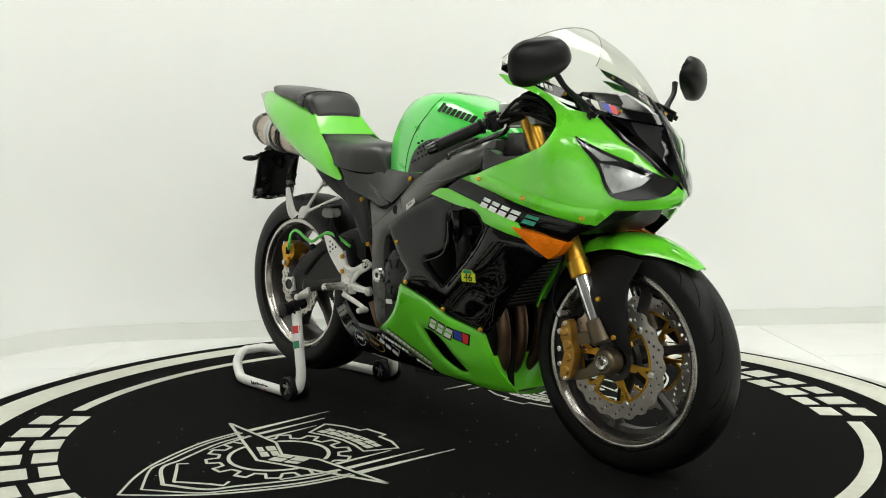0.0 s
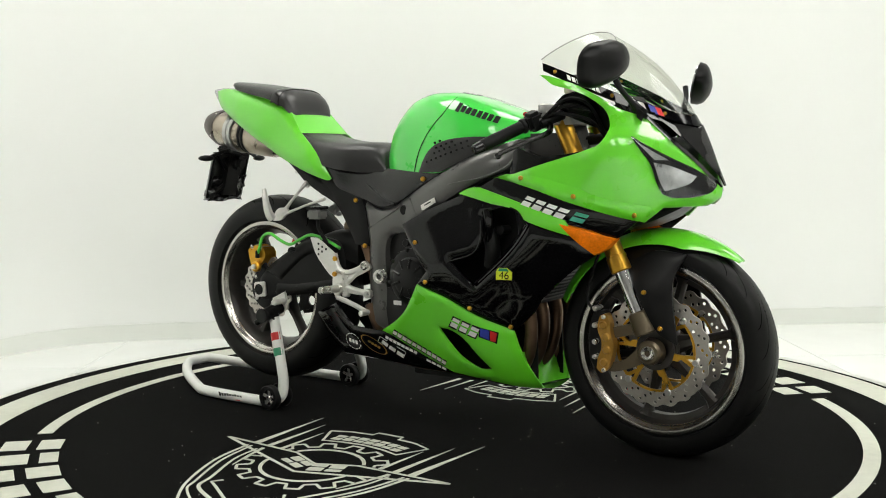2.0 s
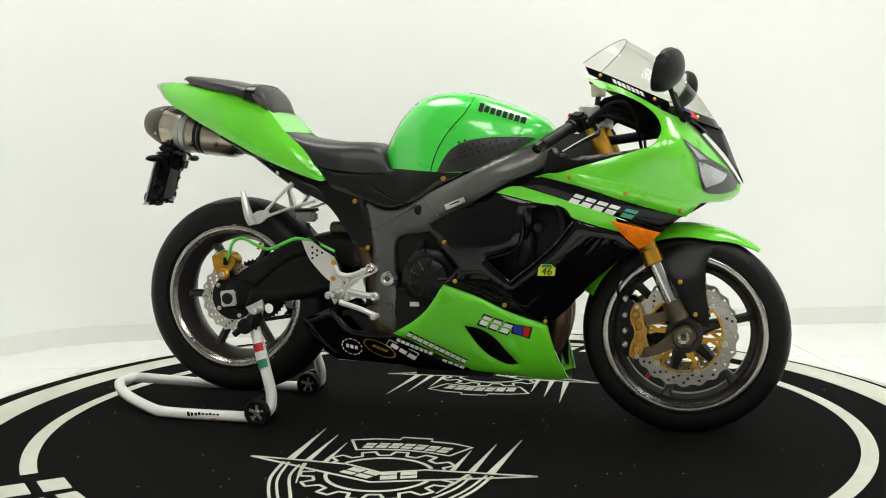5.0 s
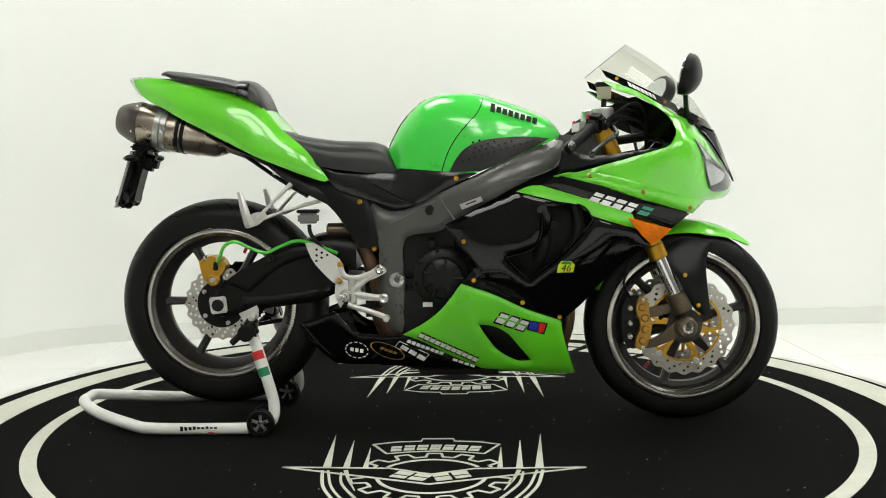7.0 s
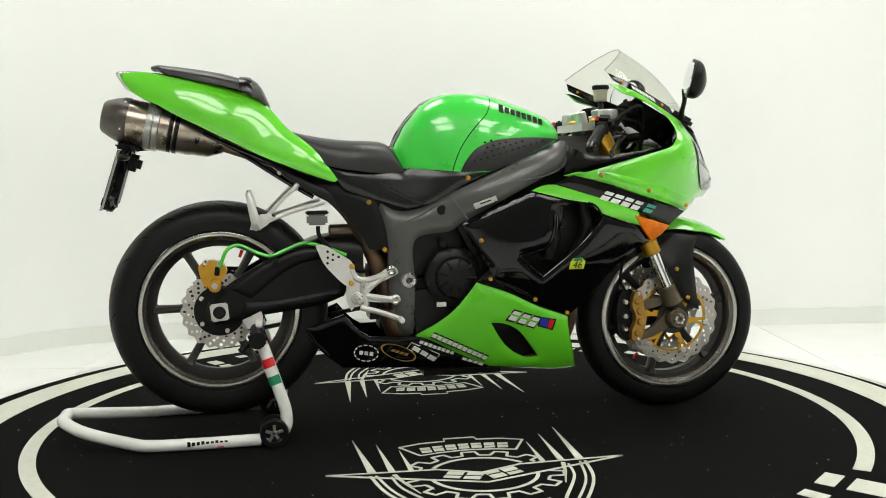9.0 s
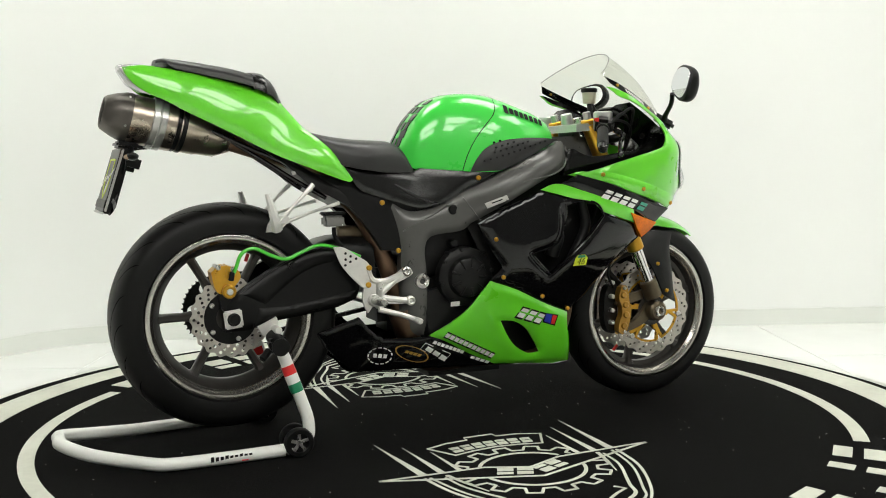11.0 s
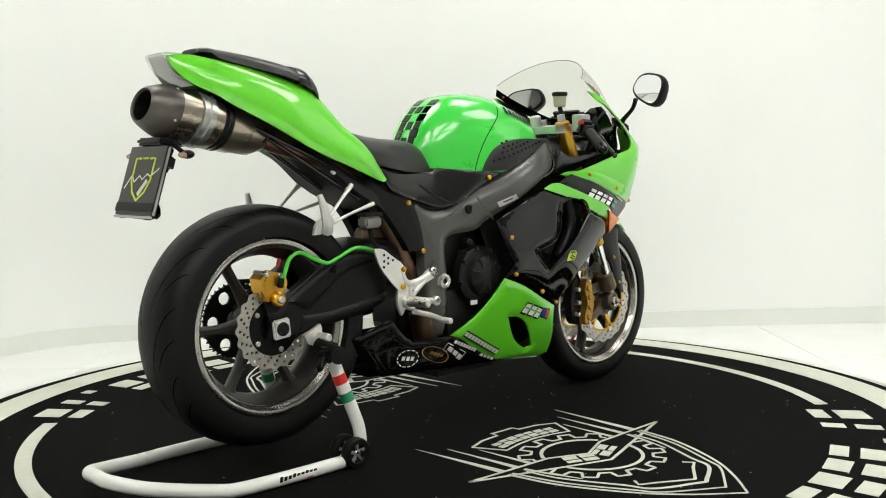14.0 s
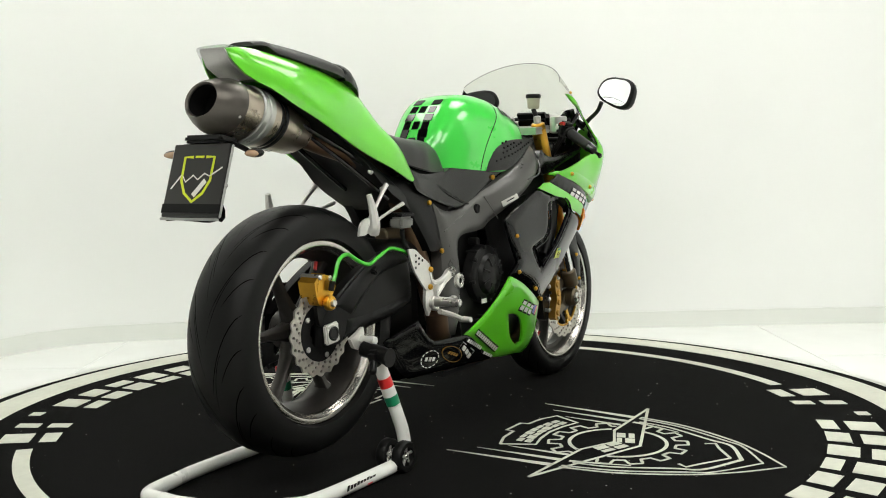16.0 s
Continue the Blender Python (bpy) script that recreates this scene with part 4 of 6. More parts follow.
        verts += [(x - 0.012, y, 0.702), (x - 0.012, y, 0.688), (x - 0.026, y, 0.673), (x - 0.044, y, 0.663), (x - 0.085, y * 0.95, 0.660)]
    for i in range(m - 1):
        for k in range(4):
            faces.append((i * 5 + k, i * 5 + k + 1, i * 5 + 6 + k, i * 5 + 5 + k))
    part("nose_lip", fix(raw(verts, faces)), GREEN, BIKE, "lime green lip under the headlights")
    part("nose_chin", loft([(0.66, 0.655), (0.74, 0.662), (0.78, 0.668), (0.805, 0.674)], [(0.66, 0.600), (0.74, 0.628), (0.78, 0.650), (0.805, 0.666)], [(0.66, 0.135), (0.74, 0.095), (0.78, 0.060), (0.805, 0.028)], 0.6, 0.5, 12), MATTBLACK, BIKE, "black chin under the headlights")
    # side stripe
    panel("side_stripe", [(0.357, 0.742, 1), (0.452, 0.717), (0.565, 0.678), (0.727, 0.628, 1), (0.670, 0.582, 1), (0.550, 0.637), (0.437, 0.676), (0.303, 0.718, 1)], "fairing", GLOSSBLACK, off=-0.001, crown=0.002, turn=0.01, label="gloss black side stripe", n=4)
    panel("green_strip", [(0.232, 0.700, 1), (0.270, 0.715), (0.303, 0.716, 1), (0.437, 0.674), (0.557, 0.632, 1), (0.564, 0.615, 1), (0.573, 0.589, 1), (0.477, 0.618), (0.437, 0.634), (0.405, 0.660), (0.341, 0.672, 1)], "fairing", GREEN, off=0.001, crown=0.002, turn=0.01, label="lime green fairing strip", n=4)
    intake = [(0.306, 0.646, 1), (0.373, 0.664), (0.421, 0.654), (0.445, 0.618, 1), (0.405, 0.567), (0.357, 0.520), (0.269, 0.449, 1), (0.237, 0.476), (0.201, 0.513, 1), (0.277, 0.537), (0.303, 0.577)]
    panel("side_fairing", [(0.030, 0.609, 1), (0.118, 0.650), (0.246, 0.698, 1), (0.341, 0.671, 1), (0.405, 0.659), (0.437, 0.633), (0.477, 0.616), (0.574, 0.587, 1), (0.615, 0.542, 1), (0.543, 0.493), (0.462, 0.420), (0.423, 0.373), (0.363, 0.321, 1), (0.297, 0.348), (0.247, 0.370), (0.165, 0.409), (0.073, 0.441, 1), (0.110, 0.478, 1), (0.077, 0.524), (0.053, 0.565)], "fairing", GLOSSBLACK, holes=[intake], depth=0.008, crown=0.008, turn=0.020, label="gloss black side fairing with air scoop")
    # pressed scoop edge and dark inner duct
    edge = [(x, -(wide("fairing", x, z) + 0.001), z) for x, z in rounded(intake, 4)]
    part("scoop_edge", pipe(edge[6:], 0.003, 6, 2, False), GLOSSBLACK, BIKE)
    vent = [(0.122, 0.315, 1), (0.166, 0.309), (0.207, 0.286), (0.241, 0.245), (0.275, 0.201, 1), (0.235, 0.200), (0.184, 0.229), (0.150, 0.269)]
    panel("belly_pan", [(0.073, 0.439, 1), (0.165, 0.406), (0.263, 0.359), (0.361, 0.321, 1), (0.373, 0.261), (0.409, 0.152, 1), (0.340, 0.152), (0.253, 0.163), (0.130, 0.174, 1), (0.035, 0.218), (-0.048, 0.264), (-0.100, 0.284, 1), (-0.031, 0.324), (0.019, 0.367)], "fairing", GREEN, holes=[vent], depth=0.006, off=0.001, label="lime green belly pan with vent")
    panel("lower_belly", [(-0.417, 0.307, 1), (-0.304, 0.351, 1), (-0.263, 0.305), (-0.231, 0.283, 1), (-0.101, 0.281, 1), (-0.048, 0.262), (0.035, 0.216), (0.129, 0.172, 1), (0.085, 0.172), (-0.133, 0.185), (-0.306, 0.187, 1), (-0.352, 0.223), (-0.394, 0.266)], "fairing", GLOSSBLACK, depth=0.006, label="gloss black lower belly pan")
    # keel that joins the two belly halves
    keel = []
    for q in [(-0.306, 0.187), (-0.133, 0.185), (0.035, 0.173), (0.135, 0.170), (0.253, 0.161), (0.340, 0.150), (0.409, 0.152)]:
        keel.append(q)
    verts, faces, m = [], [], 9
    line = curve_points(keel, 4)
    for x, z in line:
        w = wide("fairing", x, z)
        for k in range(m):
            u = 2 * k / (m - 1) - 1
            verts.append((x, w * u, z - 0.012 * (1 - u * u)))
    for i in range(len(line) - 1):
        for k in range(m - 1):
            faces.append((i * m + k, i * m + k + 1, i * m + m + k + 1, i * m + m + k))
    part("belly_keel", fix(raw(verts, faces)), GLOSSBLACK, BIKE)
    lip = [(0.409, 0.152), (0.388, 0.214), (0.373, 0.261)]
    verts, faces = [], []
    for i, (x, z) in enumerate(curve_points(lip, 3)):
        w = wide("fairing", x, z)
        for k in range(m):
            u = 2 * k / (m - 1) - 1
            verts.append((x - 0.06 * (1 - 0.8 * i / 6) * (1 - u * u), w * u, z - 0.012 * (1 - u * u)))
    for i in range(6):
        for k in range(m - 1):
            faces.append((i * m + k, i * m + k + 1, i * m + m + k + 1, i * m + m + k))
    part("belly_nose", fix(raw(verts, faces)), GREEN, BIKE)
    for q in [(0.083, 0.561), (0.110, 0.449), (0.248, 0.382), (0.357, 0.333)]:
        bolt(q[0], -wide("fairing", *q) - 0.001, q[1])
        bolt(q[0], wide("fairing", *q) + 0.001, q[1])
    for n, q in (("cover", (0.063, 0.738)), ("sub", (-0.223, 0.673)), ("sub", (-0.181, 0.535))):
        bolt(q[0], -wide(n, *q) - 0.002, q[1], r=0.0075)
        bolt(q[0], wide(n, *q) + 0.002, q[1], r=0.0075)
    # indicator lenses
    panel("indicator", [(0.544, 0.623, 1), (0.675, 0.586, 1), (0.647, 0.559), (0.617, 0.542, 1), (0.582, 0.575)], "fairing", ORANGE, depth=0.03, off=0.008, step=0.012, crown=0.002, turn=0.01, label="amber front indicator lens", n=4)
    # front fender
    verts, faces, m = [], [], 13
    for i in range(31):
        a = radians(49 + 108 * i / 30)
        taper = min(1.0, 0.22 + i * 0.11)
        for k in range(m):
            u = 2 * k / (m - 1) - 1
            b = u * 1.25
            y = 0.076 * taper * math.sin(b) / math.sin(1.25)
            r = 0.316 - 0.055 * taper * (1 - math.cos(b))
            verts.append((FX + r * math.cos(a), y, FZ + r * math.sin(a)))
    for i in range(30):
        for k in range(m - 1):
            faces.append((i * m + k, i * m + k + 1, i * m + m + k + 1, i * m + m + k))
    bm = fix(raw(verts, faces))
    bmesh.ops.solidify(bm, geom=bm.faces[:], thickness=0.004)
    part("front_fender", bm, GREEN, BIKE, "lime green front mudguard")
    panel("fork_guard", [(0.668, 0.519, 1), (0.735, 0.550), (0.818, 0.542, 1), (0.793, 0.483), (0.796, 0.400), (0.808, 0.314, 1), (0.778, 0.329), (0.752, 0.350), (0.715, 0.420), (0.686, 0.470)], "guard", MATTBLACK, depth=0.008, label="matt black fork guard")
    for q in [(0.725, 0.446), (0.766, 0.355)]:
        bolt(q[0], -wide("guard", *q) - 0.001, q[1])


def screen_point(u, v):
    """A point of the windscreen: u across from -1 to 1, v from its foot to its top edge."""
    au = abs(u)
    side = 1 if u > 0 else -1
    bx, by, bz = 0.830 - 0.345 * au ** 1.5, 0.208 * (1 - (1 - au) ** 1.6), 0.864 + 0.149 * au ** 1.75
    tx, ty, tz = 0.568 - 0.100 * au ** 2, 0.185 * (1 - (1 - au) ** 1.3), 1.124 - 0.078 * au ** 2
    bulge = 0.022 * math.sin(math.pi * v) * (1 - au ** 2)
    return (bx + (tx - bx) * v + bulge, side * (by + (ty - by) * v), bz + (tz - bz) * v + bulge)


def foot_share(u):
    """How far up the screen its black printed foot reaches."""
    return min(0.95, 0.030 / (Vector(screen_point(u, 1)) - Vector(screen_point(u, 0))).length)


def screen_strip(v1, nu, nv, off=0.0):
    verts, faces = [], []
    for i in range(nu + 1):
        u = -1 + 2 * i / nu
        for j in range(nv + 1):
            p = screen_point(u, v1(u) * j / nv)
            verts.append((p[0] + off * 0.7, p[1] * (1 + off * 2), p[2] + off * 0.7))
    for i in range(nu):
        for j in range(nv):
            faces.append((i * (nv + 1) + j, i * (nv + 1) + j + 1, (i + 1) * (nv + 1) + j + 1, (i + 1) * (nv + 1) + j))
    return fix(raw(verts, faces))


def build_screen():
    s = part("windscreen", screen_strip(lambda u: 1.0, 48, 14), SCREEN, BIKE, "clear slightly smoked windscreen")
    part("screen_foot", screen_strip(foot_share, 48, 3, 0.002), GLOSSBLACK, s, "black printed foot of the screen")
    rim = [screen_point(-1 + 2 * i / 40, 1.0) for i in range(41)]
    part("screen_edge", pipe(rim, 0.0011, 6, 1, False), RESGREY, s)
    for sd in (-1, 1):
        for u, nm in ((0.30, "screen_screw"), (0.62, "screen_screw"), (0.93, "screen_screw")):
            p = Vector(screen_point(sd * u, foot_share(u) * 0.5))
            part(nm, rod(p, p + Vector((0.003, sd * 0.004, 0.004)), 0.0048, seg=10, bevel=0.001), GOLD, s)
        for u0, u1, mt in ((0.36, 0.405, DECALBLUE), (0.32, 0.36, DECALRED), (0.43, 0.47, DECALWHITE), (0.48, 0.52, DECALWHITE)):
            q = [Vector(screen_point(sd * u, foot_share(u) * k)) + Vector((0.0028, sd * 0.001, 0.0028)) for u, k in ((u0, 0.1), (u1, 0.1), (u1, 0.85), (u0, 0.85))]
            part("sponsor_patch", raw(q, [(0, 1, 2, 3)]), mt, s, flat=True)
        for k in range(7):
            q = [Vector(screen_point(sd * u, foot_share(u) * w)) + Vector((0.0025, sd * 0.002, 0.0025)) for u, w in ((0.69 + 0.026 * k, 0.25), (0.71 + 0.026 * k, 0.25), (0.71 + 0.026 * k, 0.7), (0.69 + 0.026 * k, 0.7))]
            part("maker_bar", raw(q, [(0, 1, 2, 3)]), DECALWHITE, s, flat=True)
    dots = []
    for j in range(13):
        for i in range(64):
            u, v = -0.50 + 1.0 * (i + 0.5 * (j % 2)) / 64, 0.105 + 0.016 * j
            if abs(u) > 0.50 - 0.014 * j:
                continue
            p, q, r = Vector(screen_point(u, v)), Vector(screen_point(u + 0.008, v)), Vector(screen_point(u, v + 0.01))
            a, b = (q - p).normalized() * 0.0011, (r - p).normalized() * 0.0011
            o = Vector((0.0012, 0, 0.0012))
            dots.append([p + o + a, p + o + b, p + o - a, p + o - b])
    verts = [v for d in dots for v in d]
    part("screen_dots", raw(verts, [(4 * i, 4 * i + 1, 4 * i + 2, 4 * i + 3) for i in range(len(dots))]), SATINBLACK, s, "grey dotted print")
    # inside of the cockpit
    verts, faces = [], []
    for i in range(25):
        p = screen_point(-0.80 + 1.60 * i / 24, 0.0)
        for k, dz in ((0.0, -0.004), (0.5, -0.012), (1.0, -0.045)):
            verts.append((p[0] - 0.012 - 0.09 * k, p[1] * (0.97 - 0.10 * k), p[2] + dz))
    for i in range(24):
        for k in range(2):
            faces.append((3 * i + k, 3 * i + k + 1, 3 * i + 4 + k, 3 * i + 3 + k))
    part("dash_panel", fix(raw(verts, faces)), SATINBLACK, BIKE, "black dash panel behind the screen")
    part("instrument_cluster", box(0.05, 0.15, 0.07, pose(0.635, 0, 0.925, 0, -35, 0), 0.02), MATTBLACK, BIKE, "black instrument cluster")
    part("instrument_face", box(0.004, 0.12, 0.05, pose(0.613, 0, 0.909, 0, -35, 0), 0.0015), GLOSSBLACK, BIKE)
    part("cowl_stay", join(rod((0.45, 0, 0.83), (0.68, 0, 0.86), 0.014), rod((0.68, -0.10, 0.86), (0.68, 0.10, 0.86), 0.009), box(0.05, 0.24, 0.12, pose(0.76, 0, 0.78), 0.02)), MATTBLACK, BIKE)


def mirror(s):
    m = part("mirror_housing", bmesh.new(), MATTBLACK, BIKE, "black rear-view mirror")
    bm = bmesh.new()
    bmesh.ops.create_uvsphere(bm, u_segments=24, v_segments=14, radius=1)
    for v in bm.verts:
        y, z, x = v.co.y, v.co.z, v.co.x
        if x < 0:
            x *= 0.08
        q = (abs(y) ** 2.9 + abs(z) ** 2.9 + abs(x) ** 2.9) ** (-1 / 2.9)
        q = min(q, 1.25)
        wy = 0.080 * (1 - 0.08 * z)
        v.co = (0.046 * x * (1 - 0.25 * z), wy * y * q, 0.050 * z * q * (1 + 0.20 * y * s))
    tilt = pose(0.688, -0.292, 1.018, 18, 15, -15) if s < 0 else pose(0.712, 0.276, 1.003, -16, 15, 18)
    moved(bm, tilt)
    bm.to_mesh(m.data)
    bm.free()
    for p in m.data.polygons:
        p.use_smooth = True
    rim = []
    for k in range(36):
        c, d = math.cos(2 * math.pi * k / 36), math.sin(2 * math.pi * k / 36)
        y, z = math.copysign(abs(c) ** 0.72, c), math.copysign(abs(d) ** 0.72, d)
        rim.append((0.068 * y * (1 - 0.08 * z), 0.0425 * z * (1 + 0.20 * y * s)))
    p, t = filled(rim, (), 0)
    part("mirror_glass", moved(sheet(p, t, lambda y, z, d: (-0.0070 + d, y, z), 0.003), tilt), MIRROR, m, "bright mirror glass")
    part("mirror_stem", pipe([(0.695, s * 0.235, 0.985), (0.705, s * 0.215, 0.955), (0.715, s * 0.175, 0.925), (0.722, s * 0.155, 0.908)], 0.0085, 10, 5, True, [0.008, 0.007, 0.008, 0.012]), MATTBLACK, m)
    part("mirror_foot", box(0.075, 0.022, 0.03, pose(0.722, s * 0.152, 0.905, s * 25, 30, s * 25), 0.009), MATTBLACK, m)


def build_controls():
    for s in (-1, 1):
        a, b = Vector((0.372, s * 0.343, 0.820)), Vector((0.455, s * 0.215, 0.885))
        d = (b - a).normalized()
        bar = part("handlebar", rod(a + d * 0.005, b + d * 0.10, 0.011), SATINBLACK, BIKE, "black clip-on handlebar")
        ribs = [(0.0155 + 0.0012 * (k % 2), 0.004 * k) for k in range(31)]
        q = Vector((0, 1, 0)).rotation_difference(d).to_matrix().to_4x4()
        part("grip", revolve([(0, 0)] + ribs + [(0.02, 0.124), (0.02, 0.130), (0, 0.130)], 16, Matrix.Translation(a + d * 0.012) @ q), MATTBLACK, bar, "ribbed black rubber grip")
        part("bar_end", rod(a - d * 0.016, a + d * 0.014, 0.0135, 0.0155, 16, 0.004), SATINBLACK, bar)
        part("switch_box", box(0.048, 0.045, 0.05, Matrix.Translation(a + d * 0.172) @ q, 0.01), MATTBLACK, bar)
        part("start_switch", box(0.012, 0.02, 0.012, Matrix.Translation(a + d * 0.172 + Vector((-0.022, 0, 0.018))), 0.003), DECALRED, bar, "red switch")
        f = Vector((0.9, -s * 0.05, -0.25)).normalized()
        lev = [a + d * 0.175 + f * 0.045, a + d * 0.14 + f * 0.072, a + d * 0.08 + f * 0.066, a + d * 0.0 + f * 0.062]
        part("lever", join(pipe([tuple(v) for v in lev], 0.006, 8, 5, True, [0.009, 0.0075, 0.006, 0.006]), rod(lev[-1] + Vector((0, 0, -0.004)), lev[-1] + Vector((0, s * 0.010, -0.006)), 0.0085, seg=10, bevel=0.003)), SATINBLACK, bar, "black brake or clutch lever")
        part("master_cylinder", rod(a + d * 0.165 + f * 0.025, a + d * 0.235 + f * 0.03, 0.013, seg=14, bevel=0.003), MATTBLACK, bar)
        part("bar_clamp", join(rod(b + d * 0.055 + Vector((0, 0, -0.03)), b + d * 0.055 + Vector((0, 0, 0.026)), 0.029, seg=20, bevel=0.004), box(0.05, 0.03, 0.022, Matrix.Translation(b + d * 0.02) @ q, 0.005)), SILVER, bar, "silver handlebar clamp")
        for k, (dy, dz) in enumerate(((0.0, 0.0), (0.015, 0.02), (-0.01, 0.035))):
            part("cable", pipe([tuple(a + d * 0.17 + Vector((0.02, 0, 0.0))), (0.52 + dz, s * (0.20 - dy), 0.905 + dz), (0.60, s * (0.15 - dy), 0.88 + dz), (0.62, s * 0.08, 0.80)], 0.0045, 7), DECALBLACK, BIKE)
        # fork leg: gold tube above, bright slider, bronze foot
        top, mid, low = (0.478, s * 0.10, 0.895), (0.648, s * 0.10, 0.512), (0.712, s * 0.10, 0.365)
        leg = part("fork_tube", join(rod(top, mid, 0.0248, seg=24), rod((0.637, s * 0.10, 0.536), (0.655, s * 0.10, 0.494), 0.0275, seg=24, bevel=0.003)), GOLD, BIKE, "gold anodised fork tube")
        part("fork_slider", rod(mid, low, 0.0205, seg=24), CHROME, leg, "polished fork slider")
        part("fork_foot", join(rod((0.700, s * 0.10, 0.392), (0.724, s * 0.10, 0.335), 0.028, 0.030, 20, 0.004), rod((0.735, s * 0.075, FZ), (0.735, s * 0.118, FZ), 0.034, 0.032, 24, 0.006),
                               slab([(0.700, 0.36, 1), (0.63, 0.345), (0.595, 0.330), (0.590, 0.315), (0.625, 0.315), (0.690, 0.330, 1)], min(s * 0.070, s * 0.088), max(s * 0.070, s * 0.088)),
                               slab([(0.715, 0.315, 1), (0.66, 0.262), (0.610, 0.245), (0.600, 0.230), (0.63, 0.225), (0.69, 0.245), (0.735, 0.275, 1)], min(s * 0.070, s * 0.088), max(s * 0.070, s * 0.088))), BRONZE, leg, "dark bronze fork foot with caliper arms")
        part("axle_nut", revolve([(0.0085, 0), (0.0085, 0.006), (0.015, 0.008), (0.018, 0.004), (0.018, -0.004)], 20, pose(0.735, s * 0.119, FZ, 0, 0, 180 if s < 0 else 0)), STEEL, leg)
        part("fork_cap", rod(top, (0.474, s * 0.10, 0.912), 0.024, seg=20, bevel=0.003), GOLD, leg)
        part("preload_knob", rod((0.474, s * 0.10, 0.910), (0.468, s * 0.10, 0.935), 0.013, seg=6, bevel=0.002), SILVER, leg)
        cal = part("front_caliper", slab([(0.596, 0.375, 1), (0.612, 0.380), (0.622, 0.360), (0.626, 0.33), (0.634, 0.30), (0.628, 0.265), (0.618, 0.235), (0.600, 0.222), (0.585, 0.232, 1), (0.588, 0.26), (0.598, 0.285), (0.598, 0.31), (0.588, 0.335), (0.590, 0.36)],
                                           min(s * 0.080, s * 0.106), max(s * 0.080, s * 0.106)), CALIPER, BIKE, "gold radial brake caliper")
        part("caliper_body", slab([(0.560, 0.37), (0.598, 0.378), (0.600, 0.30), (0.592, 0.226), (0.560, 0.236), (0.548, 0.30)], min(s * 0.045, s * 0.076), max(s * 0.045, s * 0.076)), ENGINE, cal)
        for px, pz in ((0.604, 0.350), (0.612, 0.318), (0.614, 0.285), (0.606, 0.250)):
            part("piston_boss", rod((px, s * 0.100, pz), (px, s * 0.111, pz), 0.0125, 0.0115, 16, 0.003), CALIPER, cal)
        for px, pz in ((0.606, 0.372), (0.606, 0.230)):
            part("caliper_bolt", rod((px, s * 0.100, pz), (px, s * 0.113, pz), 0.006, seg=8, bevel=0.002), STEEL, cal)
        for dz in (0.0, 0.045, 0.09, -0.04):
            part("caliper_pin", rod((0.572, s * 0.05, 0.30 + dz), (0.572, s * 0.095, 0.30 + dz), 0.0075, seg=10, bevel=0.002), STEEL, cal)
        part("brake_line", pipe([(0.575, s * 0.09, 0.375), (0.552, s * 0.095, 0.42), (0.57, s * 0.09, 0.50), (0.60, s * 0.07, 0.62), (0.56, s * 0.06, 0.78)], 0.0042, 7), DECALBLACK, BIKE)
    part("triple_clamp", join(slab([(0.42, 0.895, 1), (0.52, 0.905, 1), (0.52, 0.88, 1), (0.42, 0.872, 1)], -0.12, 0.12)), SILVER, BIKE, "silver top triple clamp")
    part("ignition_lock", rod((0.462, 0, 0.895), (0.455, 0, 0.935), 0.020, 0.018, 20, 0.004), SILVER, BIKE, "silver ignition lock")
    part("stem_nut", rod((0.50, 0, 0.895), (0.496, 0, 0.922), 0.014, seg=6, bevel=0.002), STEEL, BIKE)
    part("steering_head", join(box(0.17, 0.17, 0.15, pose(0.43, 0, 0.785, 0, 0, 0), 0.02), rod((0.46, 0, 0.89), (0.52, 0, 0.70), 0.035)), FRAMEPAINT, BIKE, "dark grey steering head")
    part("lower_clamp", box(0.10, 0.27, 0.035, pose(0.575, 0, 0.655, 0, 24, 0), 0.008), ENGINE, BIKE)
    # fluid reservoir on the right bar
    r = part("brake_reservoir", rod((0.497, -0.072, 0.962), (0.497, -0.072, 0.999), 0.020, 0.022, 20, 0.003), RESERVOIR, BIKE, "translucent brake fluid reservoir with black cap")
    part("cap", rod((0.497, -0.072, 0.997), (0.497, -0.072, 1.011), 0.026, seg=20, bevel=0.003), MATTBLACK, r)
    part("bracket", rod((0.497, -0.072, 0.96), (0.49, -0.10, 0.90), 0.008), MATTBLACK, r)


